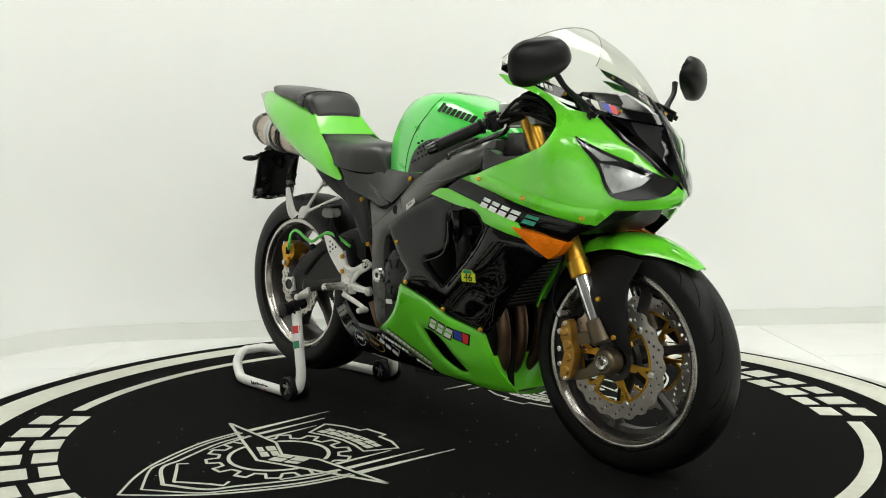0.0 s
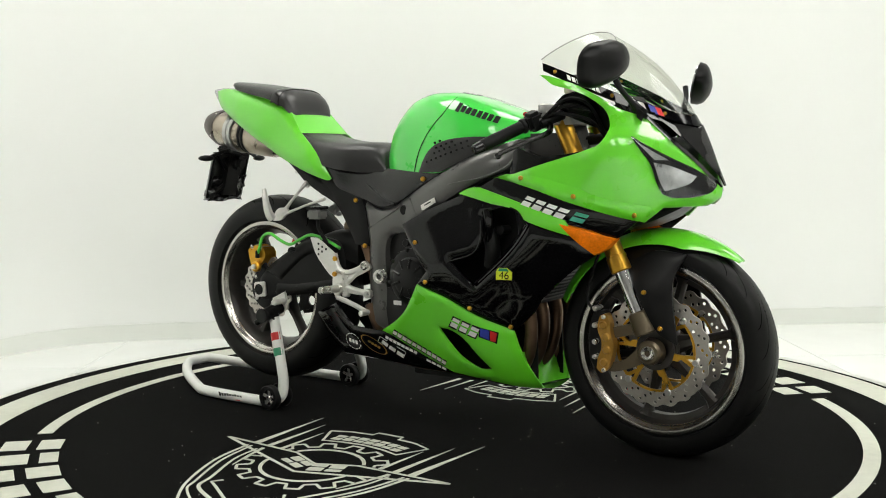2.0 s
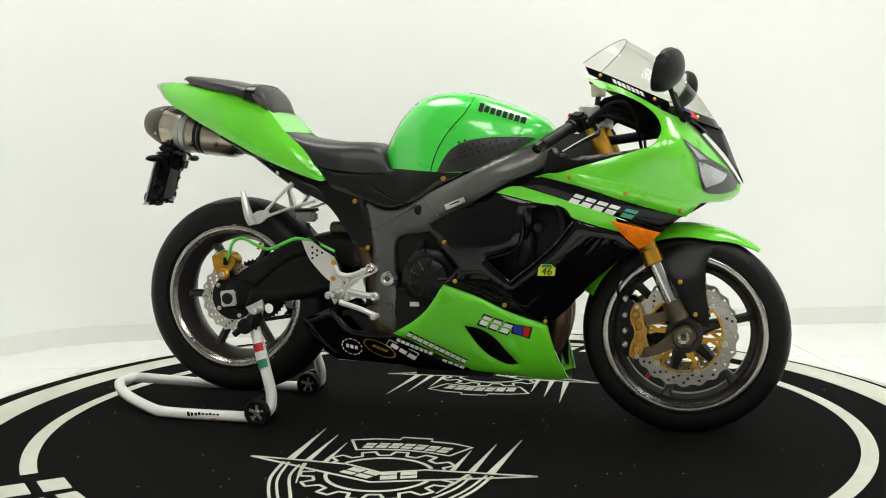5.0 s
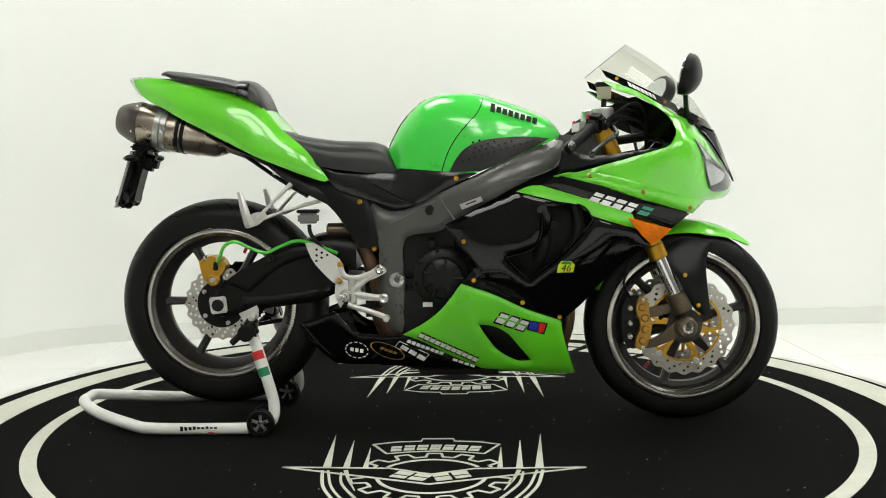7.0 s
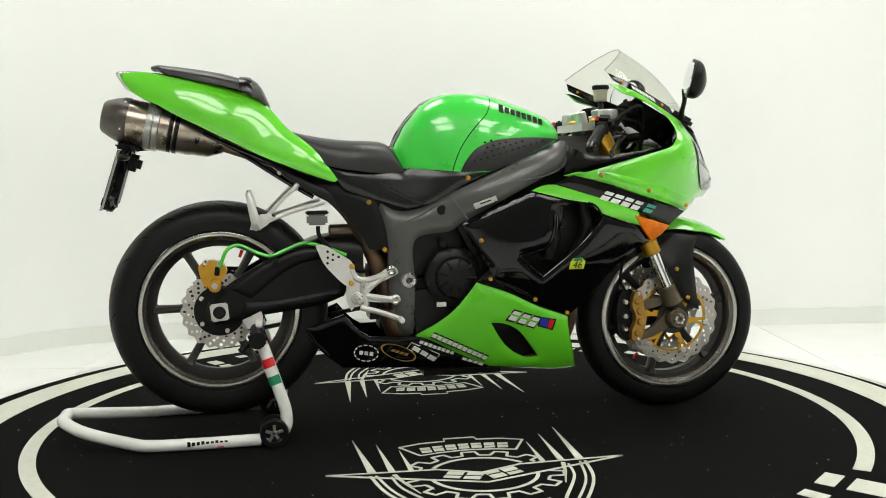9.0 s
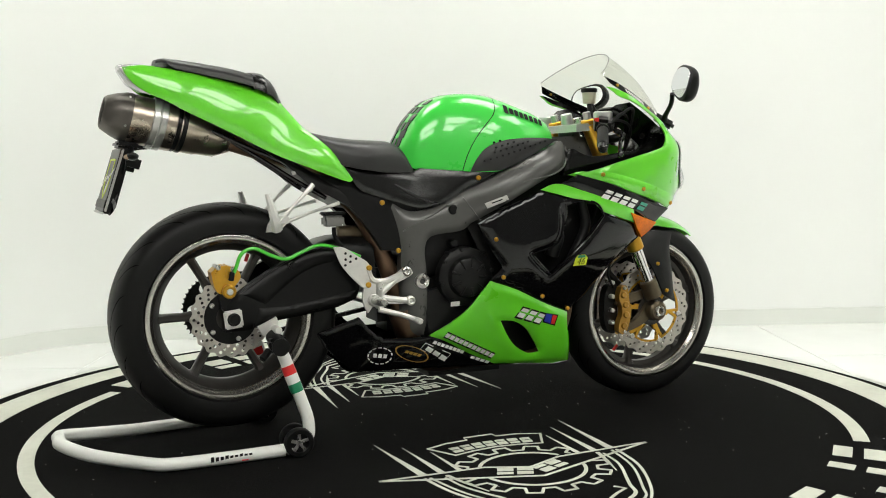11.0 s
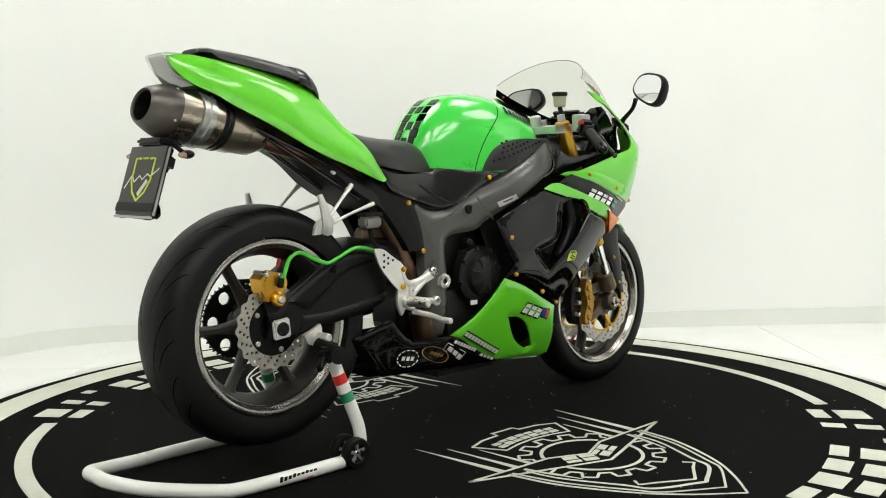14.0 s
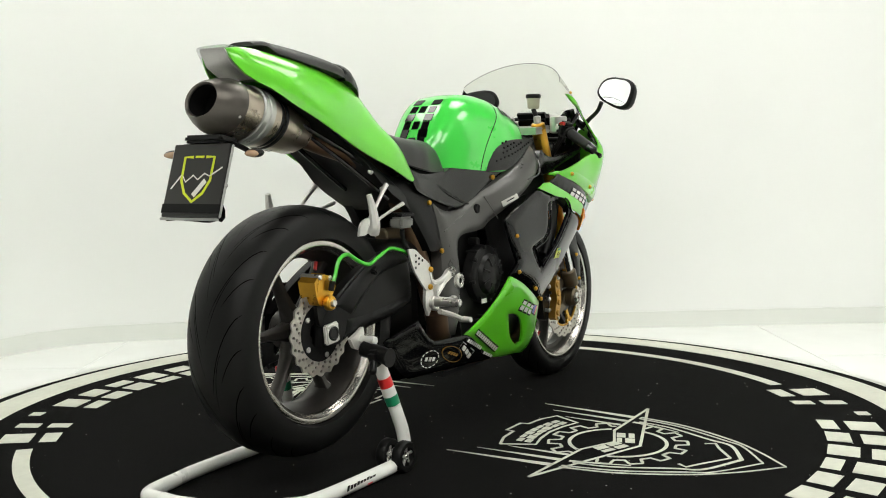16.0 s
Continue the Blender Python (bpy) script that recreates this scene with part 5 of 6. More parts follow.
def build_engine():
    # crankcase, barrels and head seen behind the frame and fairing
    case = part("engine", box(0.34, 0.27, 0.20, pose(0.04, 0, 0.36, 0, -8, 0), 0.03), ENGINE, BIKE, "black four-cylinder engine")
    for nm, bm in (("cylinder_block", box(0.22, 0.30, 0.20, pose(0.19, 0, 0.52, 0, 24, 0), 0.025)), ("cylinder_head", box(0.20, 0.30, 0.10, pose(0.24, 0, 0.62, 0, 24, 0), 0.02)), ("oil_sump", box(0.30, 0.16, 0.16, pose(0.06, 0, 0.22), 0.03)), ("airbox", box(0.22, 0.22, 0.26, pose(-0.03, 0, 0.56), 0.03)), ("gearbox", box(0.14, 0.16, 0.22, pose(-0.15, 0.0, 0.40), 0.03))):
        part(nm, bm, ENGINE, case)
    c = revolve([(0.0, -0.026), (0.045, -0.026), (0.056, -0.020), (0.062, -0.006), (0.078, -0.004), (0.086, 0.002), (0.088, 0.03)], 40, pose(0.02, -0.160, 0.45))
    part("clutch_cover", c, ENGINE, case, "round black engine cover")
    ribs = [rod((0.02 + 0.058 * math.cos(a), -0.182, 0.45 + 0.058 * math.sin(a)), (0.02 + 0.03 * math.cos(a), -0.187, 0.45 + 0.03 * math.sin(a)), 0.004, seg=6) for a in (2 * math.pi * k / 9 for k in range(9))]
    part("cover_ribs", join(*ribs), ENGINE, case)
    for k in range(8):
        a = 2 * math.pi * k / 8 + 0.2
        part("cover_bolt", rod((0.02 + 0.082 * math.cos(a), -0.15, 0.45 + 0.082 * math.sin(a)), (0.02 + 0.082 * math.cos(a), -0.168, 0.45 + 0.082 * math.sin(a)), 0.006, seg=8, bevel=0.0015), ENGINE, case)
    part("engine_tag", box(0.028, 0.002, 0.013, pose(-0.025, -0.176, 0.375)), ALU, case)
    for k in range(14):
        rng = random.Random(k)
        x, z = rng.uniform(-0.05, 0.12), rng.uniform(0.28, 0.56)
        part("engine_boss", rod((x, -0.12, z), (x, -0.150 - 0.012 * rng.random(), z), rng.uniform(0.006, 0.014), seg=10, bevel=0.002), ENGINE, case)
    # radiator and header pipes behind the front wheel
    part("radiator", join(box(0.035, 0.34, 0.26, pose(0.44, 0, 0.52, 0, 18, 0), 0.006)), ENGINE, BIKE, "black radiator")
    fins = [box(0.002, 0.32, 0.0035, pose(0.462 + 0.325 * (k - 12) * 0.0095, 0, 0.52 + (k - 12) * 0.0095, 0, 18, 0)) for k in range(25)]
    part("radiator_fins", join(*fins), FRAMEPAINT, BIKE)
    for i, y in enumerate((-0.11, -0.04, 0.04, 0.11)):
        part("header_pipe", pipe([(0.30, y, 0.46), (0.375, y * 1.05, 0.40), (0.385, y * 0.95, 0.30), (0.34, y * 0.75, 0.205), (0.22, y * 0.6, 0.175), (0.05, y * 0.4, 0.18)], 0.0185, 14, 6), HEADER, BIKE, "heat-stained exhaust header pipe")
    part("collector", pipe([(0.08, -0.02, 0.18), (-0.08, -0.06, 0.20), (-0.14, -0.09, 0.28), (-0.17, -0.10, 0.36)], 0.035, 16, 6), HEADER, BIKE, "heat-stained exhaust collector")
    # inner dark parts that fill the scoop
    part("scoop_duct", join(pipe([(0.26, -0.17, 0.63), (0.31, -0.185, 0.57), (0.30, -0.17, 0.50)], 0.022, 10), pipe([(0.40, -0.18, 0.66), (0.41, -0.185, 0.58), (0.36, -0.18, 0.48)], 0.016, 10), rod((0.34, -0.15, 0.60), (0.34, -0.19, 0.60), 0.012, seg=12)), ENGINE, BIKE)
    part("scoop_pillar", pipe([(0.312, -0.214, 0.672), (0.318, -0.210, 0.62), (0.308, -0.20, 0.57)], 0.014, 10, 5, True, [0.016, 0.015, 0.008]), GLOSSBLACK, BIKE)
    # Added flat black sheets that make the depth behind the openings dark.
    panel("fairing_filler", [(0.02, 0.62, 1), (0.30, 0.68, 1), (0.50, 0.62, 1), (0.50, 0.50), (0.40, 0.36, 1), (0.12, 0.42, 1)], 0.150, MATTBLACK, depth=0.003)
    panel("frame_filler", [(0.04, 0.58, 1), (0.10, 0.69, 1), (0.28, 0.79, 1), (0.42, 0.80, 1), (0.47, 0.70, 1), (0.30, 0.58, 1)], 0.135, MATTBLACK, depth=0.003)
    panel("belly_filler", [(0.02, 0.18, 1), (0.39, 0.165, 1), (0.385, 0.34), (0.36, 0.40, 1), (0.05, 0.42, 1)], 0.080, MATTBLACK, depth=0.003)
    # pivot, shock
    for s in (-1, 1):
        part("swingarm_pivot", revolve([(0.008, 0.004), (0.012, 0.007), (0.020, 0.006), (0.022, 0.0), (0.026, -0.006)], 24, pose(-0.115, s * 0.146, 0.444, 0, 0, 180 if s < 0 else 0)), STEEL, BIKE, "steel swingarm pivot nut")
        part("frame_plug", revolve([(0, 0.002), (0.012, 0.003), (0.015, 0.0), (0.015, -0.02)], 24, pose(-0.014, s * 0.151, 0.647, 0, 0, 180 if s < 0 else 0)), DECALBLACK, BIKE)
    sh = part("rear_shock", rod((-0.20, -0.02, 0.62), (-0.19, -0.02, 0.36), 0.026, seg=18), ENGINE, BIKE, "rear shock absorber")
    part("shock_reservoir", rod((-0.335, -0.030, 0.585), (-0.25, -0.030, 0.585), 0.022, seg=18, bevel=0.005), BRONZE, sh, "gold shock reservoir")
    part("inner_mudguard", loft([(-0.44, 0.540), (-0.39, 0.566), (-0.33, 0.578), (-0.24, 0.572)], [(-0.44, 0.530), (-0.24, 0.47)], [(-0.44, 0.085), (-0.24, 0.095)], 0.4, 0.6, 10), MATTBLACK, BIKE)
    part("undertray", loft([(-0.801, 0.963), (-0.718, 0.928), (-0.635, 0.884), (-0.517, 0.823), (-0.400, 0.761), (-0.298, 0.717)], [(-0.781, 0.953), (-0.700, 0.914), (-0.619, 0.863), (-0.506, 0.792), (-0.425, 0.721), (-0.293, 0.652)], [(-0.82, 0.06), (-0.70, 0.092), (-0.45, 0.115), (-0.25, 0.11)], 0.4, 0.6, 14), ENGINE, BIKE, "black plastic undertray")
    for k, pts in enumerate(([(-0.70, -0.060, 0.885), (-0.60, -0.085, 0.835), (-0.50, -0.090, 0.790), (-0.42, -0.095, 0.735)], [(-0.66, -0.030, 0.870), (-0.56, -0.060, 0.805), (-0.47, -0.080, 0.745), (-0.38, -0.090, 0.690)], [(-0.58, 0.05, 0.83), (-0.50, 0.04, 0.775), (-0.42, 0.02, 0.715)])):
        part("wiring_loom", pipe(pts, 0.006, 8, 6), SATINBLACK, BIKE)
    for q in ((-0.475, -0.100, 0.766), (-0.430, -0.104, 0.720)):
        part("tray_bolt", rod(q, (q[0], q[1] - 0.012, q[2] - 0.006), 0.006, seg=8, bevel=0.002), ALU, BIKE)


def build_rear():
    arm = [(-0.670, 0.407, 1), (-0.626, 0.447), (-0.541, 0.499), (-0.458, 0.539), (-0.383, 0.554, 1), (-0.317, 0.538), (-0.293, 0.488), (-0.288, 0.437), (-0.299, 0.401, 1), (-0.363, 0.378), (-0.463, 0.363), (-0.563, 0.350), (-0.605, 0.334, 1), (-0.673, 0.333, 1)]
    hole = [(-0.560, 0.442), (-0.492, 0.483), (-0.392, 0.514), (-0.334, 0.505), (-0.361, 0.455), (-0.461, 0.424)]
    for s in (-1, 1):
        a = part("swingarm", mold(arm, s, 0.105, 0.034, 0.010, 0.022), MATTBLACK, BIKE, "matt black alloy swingarm")
        for beam in ([(-0.632, 0.436, 1), (-0.541, 0.495), (-0.458, 0.535), (-0.383, 0.549), (-0.322, 0.533), (-0.310, 0.512, 1), (-0.395, 0.505), (-0.470, 0.475), (-0.565, 0.402, 1)], [(-0.600, 0.343, 1), (-0.563, 0.357), (-0.463, 0.370), (-0.363, 0.385), (-0.302, 0.407, 1), (-0.300, 0.428, 1), (-0.400, 0.412), (-0.500, 0.398), (-0.585, 0.396, 1)]):
            part("swingarm_beam", mold(beam, s, 0.112, 0.016, 0.009, 0.014), MATTBLACK, a)
        blk = part("axle_block", box(0.050, 0.014, 0.050, pose(RX, s * 0.111, RZ, 0, -6, 0), 0.004), ALU, a, "silver axle adjuster block")
        part("axle_hole", revolve([(0, 0.001), (0.012, 0.001), (0.014, 0.004), (0.018, 0.003), (0.018, -0.002)], 18, pose(RX, s * 0.118, RZ, 0, 0, 180 if s < 0 else 0)), ENGINE, a)
        hook = [(-0.566, 0.356), (-0.539, 0.369, 1), (-0.534, 0.351), (-0.541, 0.307, 1), (-0.577, 0.320, 1), (-0.592, 0.345, 1)]
        part("stand_hook", join(slab(hook, min(s * 0.110, s * 0.120), max(s * 0.110, s * 0.120), (), 3), rod((-0.545, s * 0.108, 0.338), (-0.545, s * 0.165, 0.338), 0.011, seg=14, bevel=0.003)), ALU, a, "silver paddock-stand hook")
        # foot controls
        plate = [(-0.382, 0.556, 1), (-0.351, 0.553), (-0.314, 0.529), (-0.285, 0.510), (-0.271, 0.490, 1), (-0.282, 0.441, 1), (-0.299, 0.438), (-0.337, 0.475), (-0.362, 0.508)]
        b = part("footpeg_bracket", join(slab(plate, min(s * 0.150, s * 0.156), max(s * 0.150, s * 0.156)), pipe([(q[0], s * 0.150, q[1]) for q in [(-0.283, 0.490), (-0.267, 0.457), (-0.226, 0.453), (-0.166, 0.475)]], 0.009, 8), pipe([(q[0], s * 0.150, q[1]) for q in [(-0.252, 0.407), (-0.202, 0.398), (-0.155, 0.390)]], 0.009, 8), pipe([(q[0], s * 0.150, q[1]) for q in [(-0.273, 0.394), (-0.235, 0.423), (-0.173, 0.472)]], 0.008, 8)), ALU, BIKE, "bare aluminium footpeg bracket")
        web = [(-0.284, 0.510, 1), (-0.268, 0.467), (-0.226, 0.450), (-0.179, 0.482), (-0.150, 0.481, 1), (-0.150, 0.465), (-0.206, 0.439), (-0.240, 0.420), (-0.202, 0.403), (-0.151, 0.402, 1), (-0.142, 0.383, 1), (-0.203, 0.385), (-0.257, 0.389), (-0.284, 0.364, 1), (-0.298, 0.408)]
        part("bracket_web", slab(web, min(s * 0.142, s * 0.152), max(s * 0.142, s * 0.152)), ALU, b, "bare aluminium bracket web")
        for q in [(-0.166, 0.476), (-0.155, 0.391)]:
            part("bracket_eye", revolve([(0.005, 0.006), (0.009, 0.008), (0.014, 0.005), (0.015, -0.006)], 16, pose(q[0], s * 0.153, q[1], 0, 0, 180 if s < 0 else 0)), STEEL, b)
        for q in [(-0.280, 0.493), (-0.283, 0.445)]:
            bolt(q[0], s * 0.158, q[1], b, 0.008)
        # black discs on the uncut plate paint the dark of drilled holes
        for q in [(-0.348, 0.537), (-0.333, 0.528), (-0.317, 0.521), (-0.348, 0.520), (-0.334, 0.513), (-0.349, 0.504)]:
            part("hole_shade", rod((q[0], s * 0.1555, q[1]), (q[0], s * 0.1566, q[1]), 0.0038, seg=10), DECALBLACK, b)
        peg = [(-0.267, 0.400)][0]
        part("footpeg", join(rod((peg[0], s * 0.15, peg[1]), (peg[0], s * 0.245, peg[1] + 0.004), 0.0125, 0.011, 14, 0.003), rod((peg[0], s * 0.145, peg[1]), (peg[0], s * 0.165, peg[1]), 0.018, seg=14, bevel=0.003)), STEEL, b, "ribbed steel footpeg")
        ped = [(-0.259, 0.375), (-0.194, 0.356), (-0.145, 0.337)]
        part("foot_lever", join(pipe([(q[0], s * 0.172, q[1]) for q in ped], 0.008, 8), rod((ped[2][0], s * 0.165, ped[2][1]), (ped[2][0], s * 0.205, ped[2][1]), 0.009, seg=10, bevel=0.003)), ALU, b, "bare aluminium foot lever")
        part("rear_cylinder", rod((-0.247, s * 0.147, 0.375), (-0.247, s * 0.147, 0.455), 0.013, seg=14, bevel=0.003), STEEL, b)
        # passenger peg hangers
        h = [(-0.424, 0.729), (-0.468, 0.687), (-0.526, 0.628), (-0.350, 0.676), (-0.433, 0.653), (-0.523, 0.623)]
        br = part("pillion_bracket", join(pipe([(q[0], s * y, q[1]) for q, y in zip(h[:3], (0.118, 0.124, 0.130))], 0.006, 8, 4, True, [0.0075, 0.0045, 0.0065]), pipe([(q[0], s * y, q[1]) for q, y in zip(h[3:], (0.118, 0.124, 0.130))], 0.004, 8, 4, True, [0.006, 0.004, 0.006])), ALU, BIKE, "polished passenger footpeg bracket")
        hanger = [(-0.563, 0.603, 1), (-0.555, 0.629), (-0.535, 0.645), (-0.505, 0.646), (-0.496, 0.636, 1), (-0.516, 0.615), (-0.536, 0.605)]
        part("hanger_plate", slab(hanger, min(s * 0.126, s * 0.134), max(s * 0.126, s * 0.134), (), 4), ALU, br, "cast aluminium hanger")
        part("pillion_peg", join(pipe([(-0.566, s * 0.168, 0.708), (-0.556, s * 0.172, 0.670), (-0.546, s * 0.170, 0.630), (-0.540, s * 0.160, 0.612)], 0.010, 8, 4, True, [0.007, 0.011, 0.014, 0.016])), ALU, br, "folded aluminium passenger peg")
    # rear brake
    cal = part("rear_caliper", join(slab([(-0.710, 0.500, 1), (-0.693, 0.513), (-0.668, 0.516), (-0.640, 0.505), (-0.631, 0.483), (-0.648, 0.459), (-0.669, 0.442), (-0.692, 0.443), (-0.704, 0.468)], -0.108, -0.056), rod((-0.665, -0.108, 0.447), (-0.665, -0.126, 0.447), 0.019, seg=16, bevel=0.004)), GOLD, BIKE, "gold rear brake caliper")
    part("caliper_bolt", rod((-0.665, -0.124, 0.447), (-0.665, -0.134, 0.447), 0.009, seg=12, bevel=0.002), STEEL, cal)
    for bx, bz in ((-0.697, 0.492), (-0.672, 0.497), (-0.648, 0.490)):
        part("caliper_rib", box(0.010, 0.050, 0.044, pose(bx, -0.084, bz, 0, 12, 0), 0.004), GOLD, cal)
    for bx, bz in ((-0.690, 0.512), (-0.652, 0.506)):
        part("caliper_pin", rod((bx, -0.112, bz), (bx, -0.050, bz), 0.007, seg=10, bevel=0.002), STEEL, cal)
    part("hose_union", rod((-0.659, -0.117, 0.476), (-0.655, -0.119, 0.500), 0.0075, seg=10, bevel=0.002), DECALBLACK, cal)
    part("caliper_bracket", slab([(-0.688, 0.459), (-0.654, 0.467), (-0.640, 0.407), (-0.678, 0.391)], -0.096, -0.084), MATTBLACK, cal)
    part("brake_hose", pipe([(q[0], -0.119, q[1]) for q in [(-0.659, 0.482), (-0.645, 0.511), (-0.629, 0.547), (-0.595, 0.560), (-0.547, 0.538), (-0.506, 0.527), (-0.464, 0.543), (-0.414, 0.560), (-0.357, 0.549), (-0.292, 0.522)]], 0.0052, 9), HOSE, BIKE, "bright green rear brake hose")
    part("hose_clamp", join(box(0.022, 0.02, 0.016, pose(-0.492, -0.127, 0.510, 0, -30, 0), 0.004)), MATTBLACK, BIKE)
    r = [(-0.404, 0.651), (-0.344, 0.612)]
    res = part("rear_reservoir", box(0.058, 0.04, 0.030, pose((r[0][0] + r[1][0]) / 2, -0.13, (r[0][1] + r[1][1]) / 2 - 0.004), 0.006), RESGREY, BIKE, "small grey brake fluid reservoir")
    part("reservoir_cap", box(0.064, 0.045, 0.010, pose((r[0][0] + r[1][0]) / 2, -0.13, r[0][1] - 0.003), 0.003), MATTBLACK, res)
    part("reservoir_hose", pipe([(q[0], -0.13, q[1]) for q in [(-0.372, 0.609), (-0.368, 0.581), (-0.337, 0.539)]], 0.006, 8), DECALBLACK, res)
    # exhaust under the tail
    ax = Vector((-0.952, -0.010, 0.929)), Vector((-0.650, -0.004, 0.858))
    d = (ax[1] - ax[0]).normalized()
    q = Vector((0, 1, 0)).rotation_difference(d).to_matrix().to_4x4()
    base = Matrix.Translation(ax[0]) @ q @ Matrix.Diagonal((1.34, 1, 1.10, 1))
    can = part("silencer", revolve([(0.0572, 0.058), (0.0578, 0.062), (0.0575, 0.175), (0.054, 0.18), (0.053, 0.24), (0.050, 0.25), (0.047, 0.295), (0.028, 0.335), (0.0, 0.336)], 40, base), TITAN, BIKE, "heat-tinted titanium silencer")
    part("end_cap", revolve([(0.033, 0.05), (0.033, -0.006), (0.036, -0.010), (0.041, -0.004), (0.051, 0.020), (0.0585, 0.045), (0.0590, 0.060)], 40, base), TITANDARK, can, "dark tapered silencer end cap")
    part("outlet", revolve([(0.0, 0.048), (0.0325, 0.048), (0.0325, -0.002)], 30, base), DECALBLACK, can)
    part("strap", join(revolve([(0.0585, 0.112), (0.062, 0.114), (0.062, 0.128), (0.0595, 0.131), (0.062, 0.134), (0.062, 0.148), (0.0585, 0.150)], 40, base)), SILVER, can, "polished silencer strap")
    for o in (0.176, 0.192):
        part("perforated_band", revolve([(0.0555, o), (0.0565, o + 0.002), (0.0565, o + 0.010), (0.0555, o + 0.012)], 40, base), MATTBLACK, can)
    for a in (35, 150, 250, 320):
        p = base @ Vector((math.cos(radians(a)) * 0.0575, 0.048, math.sin(radians(a)) * 0.0575))
        bm = bmesh.new()
        bmesh.ops.create_uvsphere(bm, u_segments=8, v_segments=6, radius=0.004)
        part("rivet", moved(bm, Matrix.Translation(p)), STEEL, can)
    part("tail_pipe", pipe([(-0.665, -0.005, 0.864), (-0.58, -0.03, 0.835), (-0.48, -0.060, 0.800), (-0.37, -0.068, 0.735), (-0.27, -0.068, 0.64), (-0.20, -0.07, 0.50), (-0.16, -0.08, 0.36)], 0.027, 16, 6), HEADER, BIKE, "heat-stained tail pipe")
    part("silencer_hanger", slab([(-0.828, 0.873, 1), (-0.778, 0.864, 1), (-0.768, 0.837, 1), (-0.846, 0.838, 1)], -0.034, 0.034, (), 3), ENGINE, BIKE)
    # tail lamp
    tl = part("tail_lamp", loft([(-0.918, 1.052), (-0.90, 1.056), (-0.86, 1.055), (-0.82, 1.05)], [(-0.918, 1.043), (-0.895, 1.005), (-0.86, 0.985), (-0.82, 0.975)], [(-0.945, 0.040), (-0.92, 0.044), (-0.86, 0.046), (-0.82, 0.052)], 0.35, 0.45, 12), TAILLENS, BIKE, "clear smoked tail lamp")
    part("lamp_core", loft([(-0.913, 1.048), (-0.83, 1.05)], [(-0.913, 1.043), (-0.895, 1.010), (-0.86, 0.990), (-0.83, 0.980)], [(-0.940, 0.037), (-0.86, 0.043), (-0.83, 0.048)], 0.4, 0.5, 6), ALU, tl, "silvery lamp inside")
    # plate holder, plate and small indicators
    hold = part("plate_holder", join(pipe([(-0.80, 0.025, 0.85), (-0.86, 0.025, 0.845), (-0.915, 0.025, 0.842)], 0.014, 8), box(0.06, 0.12, 0.018, pose(-0.90, 0.025, 0.842, 0, 10, 0), 0.006), slab([(-0.915, 0.835, 1), (-0.885, 0.84, 1), (-0.935, 0.68, 1), (-0.960, 0.685, 1)], -0.005, 0.055)), MATTBLACK, BIKE, "black number plate holder")
    pm = pose(-0.949, 0.027, 0.752, 0, 0, 2) @ pose(0, 0, 0, 0, 18, 0)
    ribs = [pipe([tuple(pm @ Vector((0.010, -0.070 * k, 0.080))), tuple(pm @ Vector((0.026, 0.0, 0.0))), tuple(pm @ Vector((0.010, 0.074 * k, -0.082)))], 0.009, 8, 5) for k in (-1, 1)]
    ribs += [box(0.022, 0.150, 0.020, pm @ pose(0.014, 0, 0.080), 0.005), box(0.012, 0.012, 0.160, pm @ pose(0.008, -0.080, 0.0), 0.004), box(0.012, 0.012, 0.160, pm @ pose(0.008, 0.080, 0.0), 0.004), box(0.055, 0.05, 0.05, pm @ pose(0.040, 0, 0.062), 0.012)]
    part("holder_brace", join(*ribs), MATTBLACK, hold, "black crossed braces behind the plate")
    rng = random.Random(7)
    verts, faces = [], []
    for a in range(9):
        for b in range(8):
            verts.append(tuple(pm @ Vector((0.006 + 0.030 * rng.random() * (1 - 0.08 * b), -0.086 + 0.0215 * a, -0.092 + 0.013 * b + 0.006 * rng.random()))))
    for a in range(8):
        for b in range(7):
            faces.append((a * 8 + b, a * 8 + 8 + b, a * 8 + 9 + b, a * 8 + 1 + b))
    part("wrapping_film", fix(raw(verts, faces)), FOIL, hold, "crumpled shiny black film round the plate holder", True)
    plate = part("show_plate", box(0.003, 0.172, 0.172, pm, 0.0012), PLATEFACE, hold, "black show plate with a yellow shield outline")
    part("plate_frame", join(*[box(0.006, 0.18, 0.006, pm @ pose(0, 0, -0.090), 0.002), box(0.006, 0.006, 0.17, pm @ pose(0.004, -0.088, 0), 0.002), box(0.006, 0.006, 0.17, pm @ pose(0.004, 0.088, 0), 0.002)]), SILVER, plate, "bright metal plate edge")
    part("plate_band", box(0.004, 0.178, 0.022, pm @ pose(-0.0012, 0, -0.066), 0.001), MATTBLACK, plate)
    def on_plate(pts, w, mat, name):
        bm = stroke(pts, w, 0.0, 0.0012)
        bmesh.ops.transform(bm, matrix=pm @ Matrix(((0, 0, -1, -0.0016), (-1, 0, 0, 0), (0, 1, 0, 0), (0, 0, 0, 1))), verts=bm.verts)
        bmesh.ops.recalc_face_normals(bm, faces=bm.faces)
        part(name, bm, mat, plate)
    on_plate([(-0.020, 0.055), (-0.045, 0.055), (-0.044, 0.0), (-0.028, -0.030), (0.0, -0.050), (0.028, -0.030), (0.044, 0.0), (0.045, 0.055), (0.020, 0.055)], 0.0065, DECALYELLOW, "shield_outline")
    on_plate([(0.0, -0.036), (0.030, 0.0)], 0.012, DECALWHITE, "shield_flash")
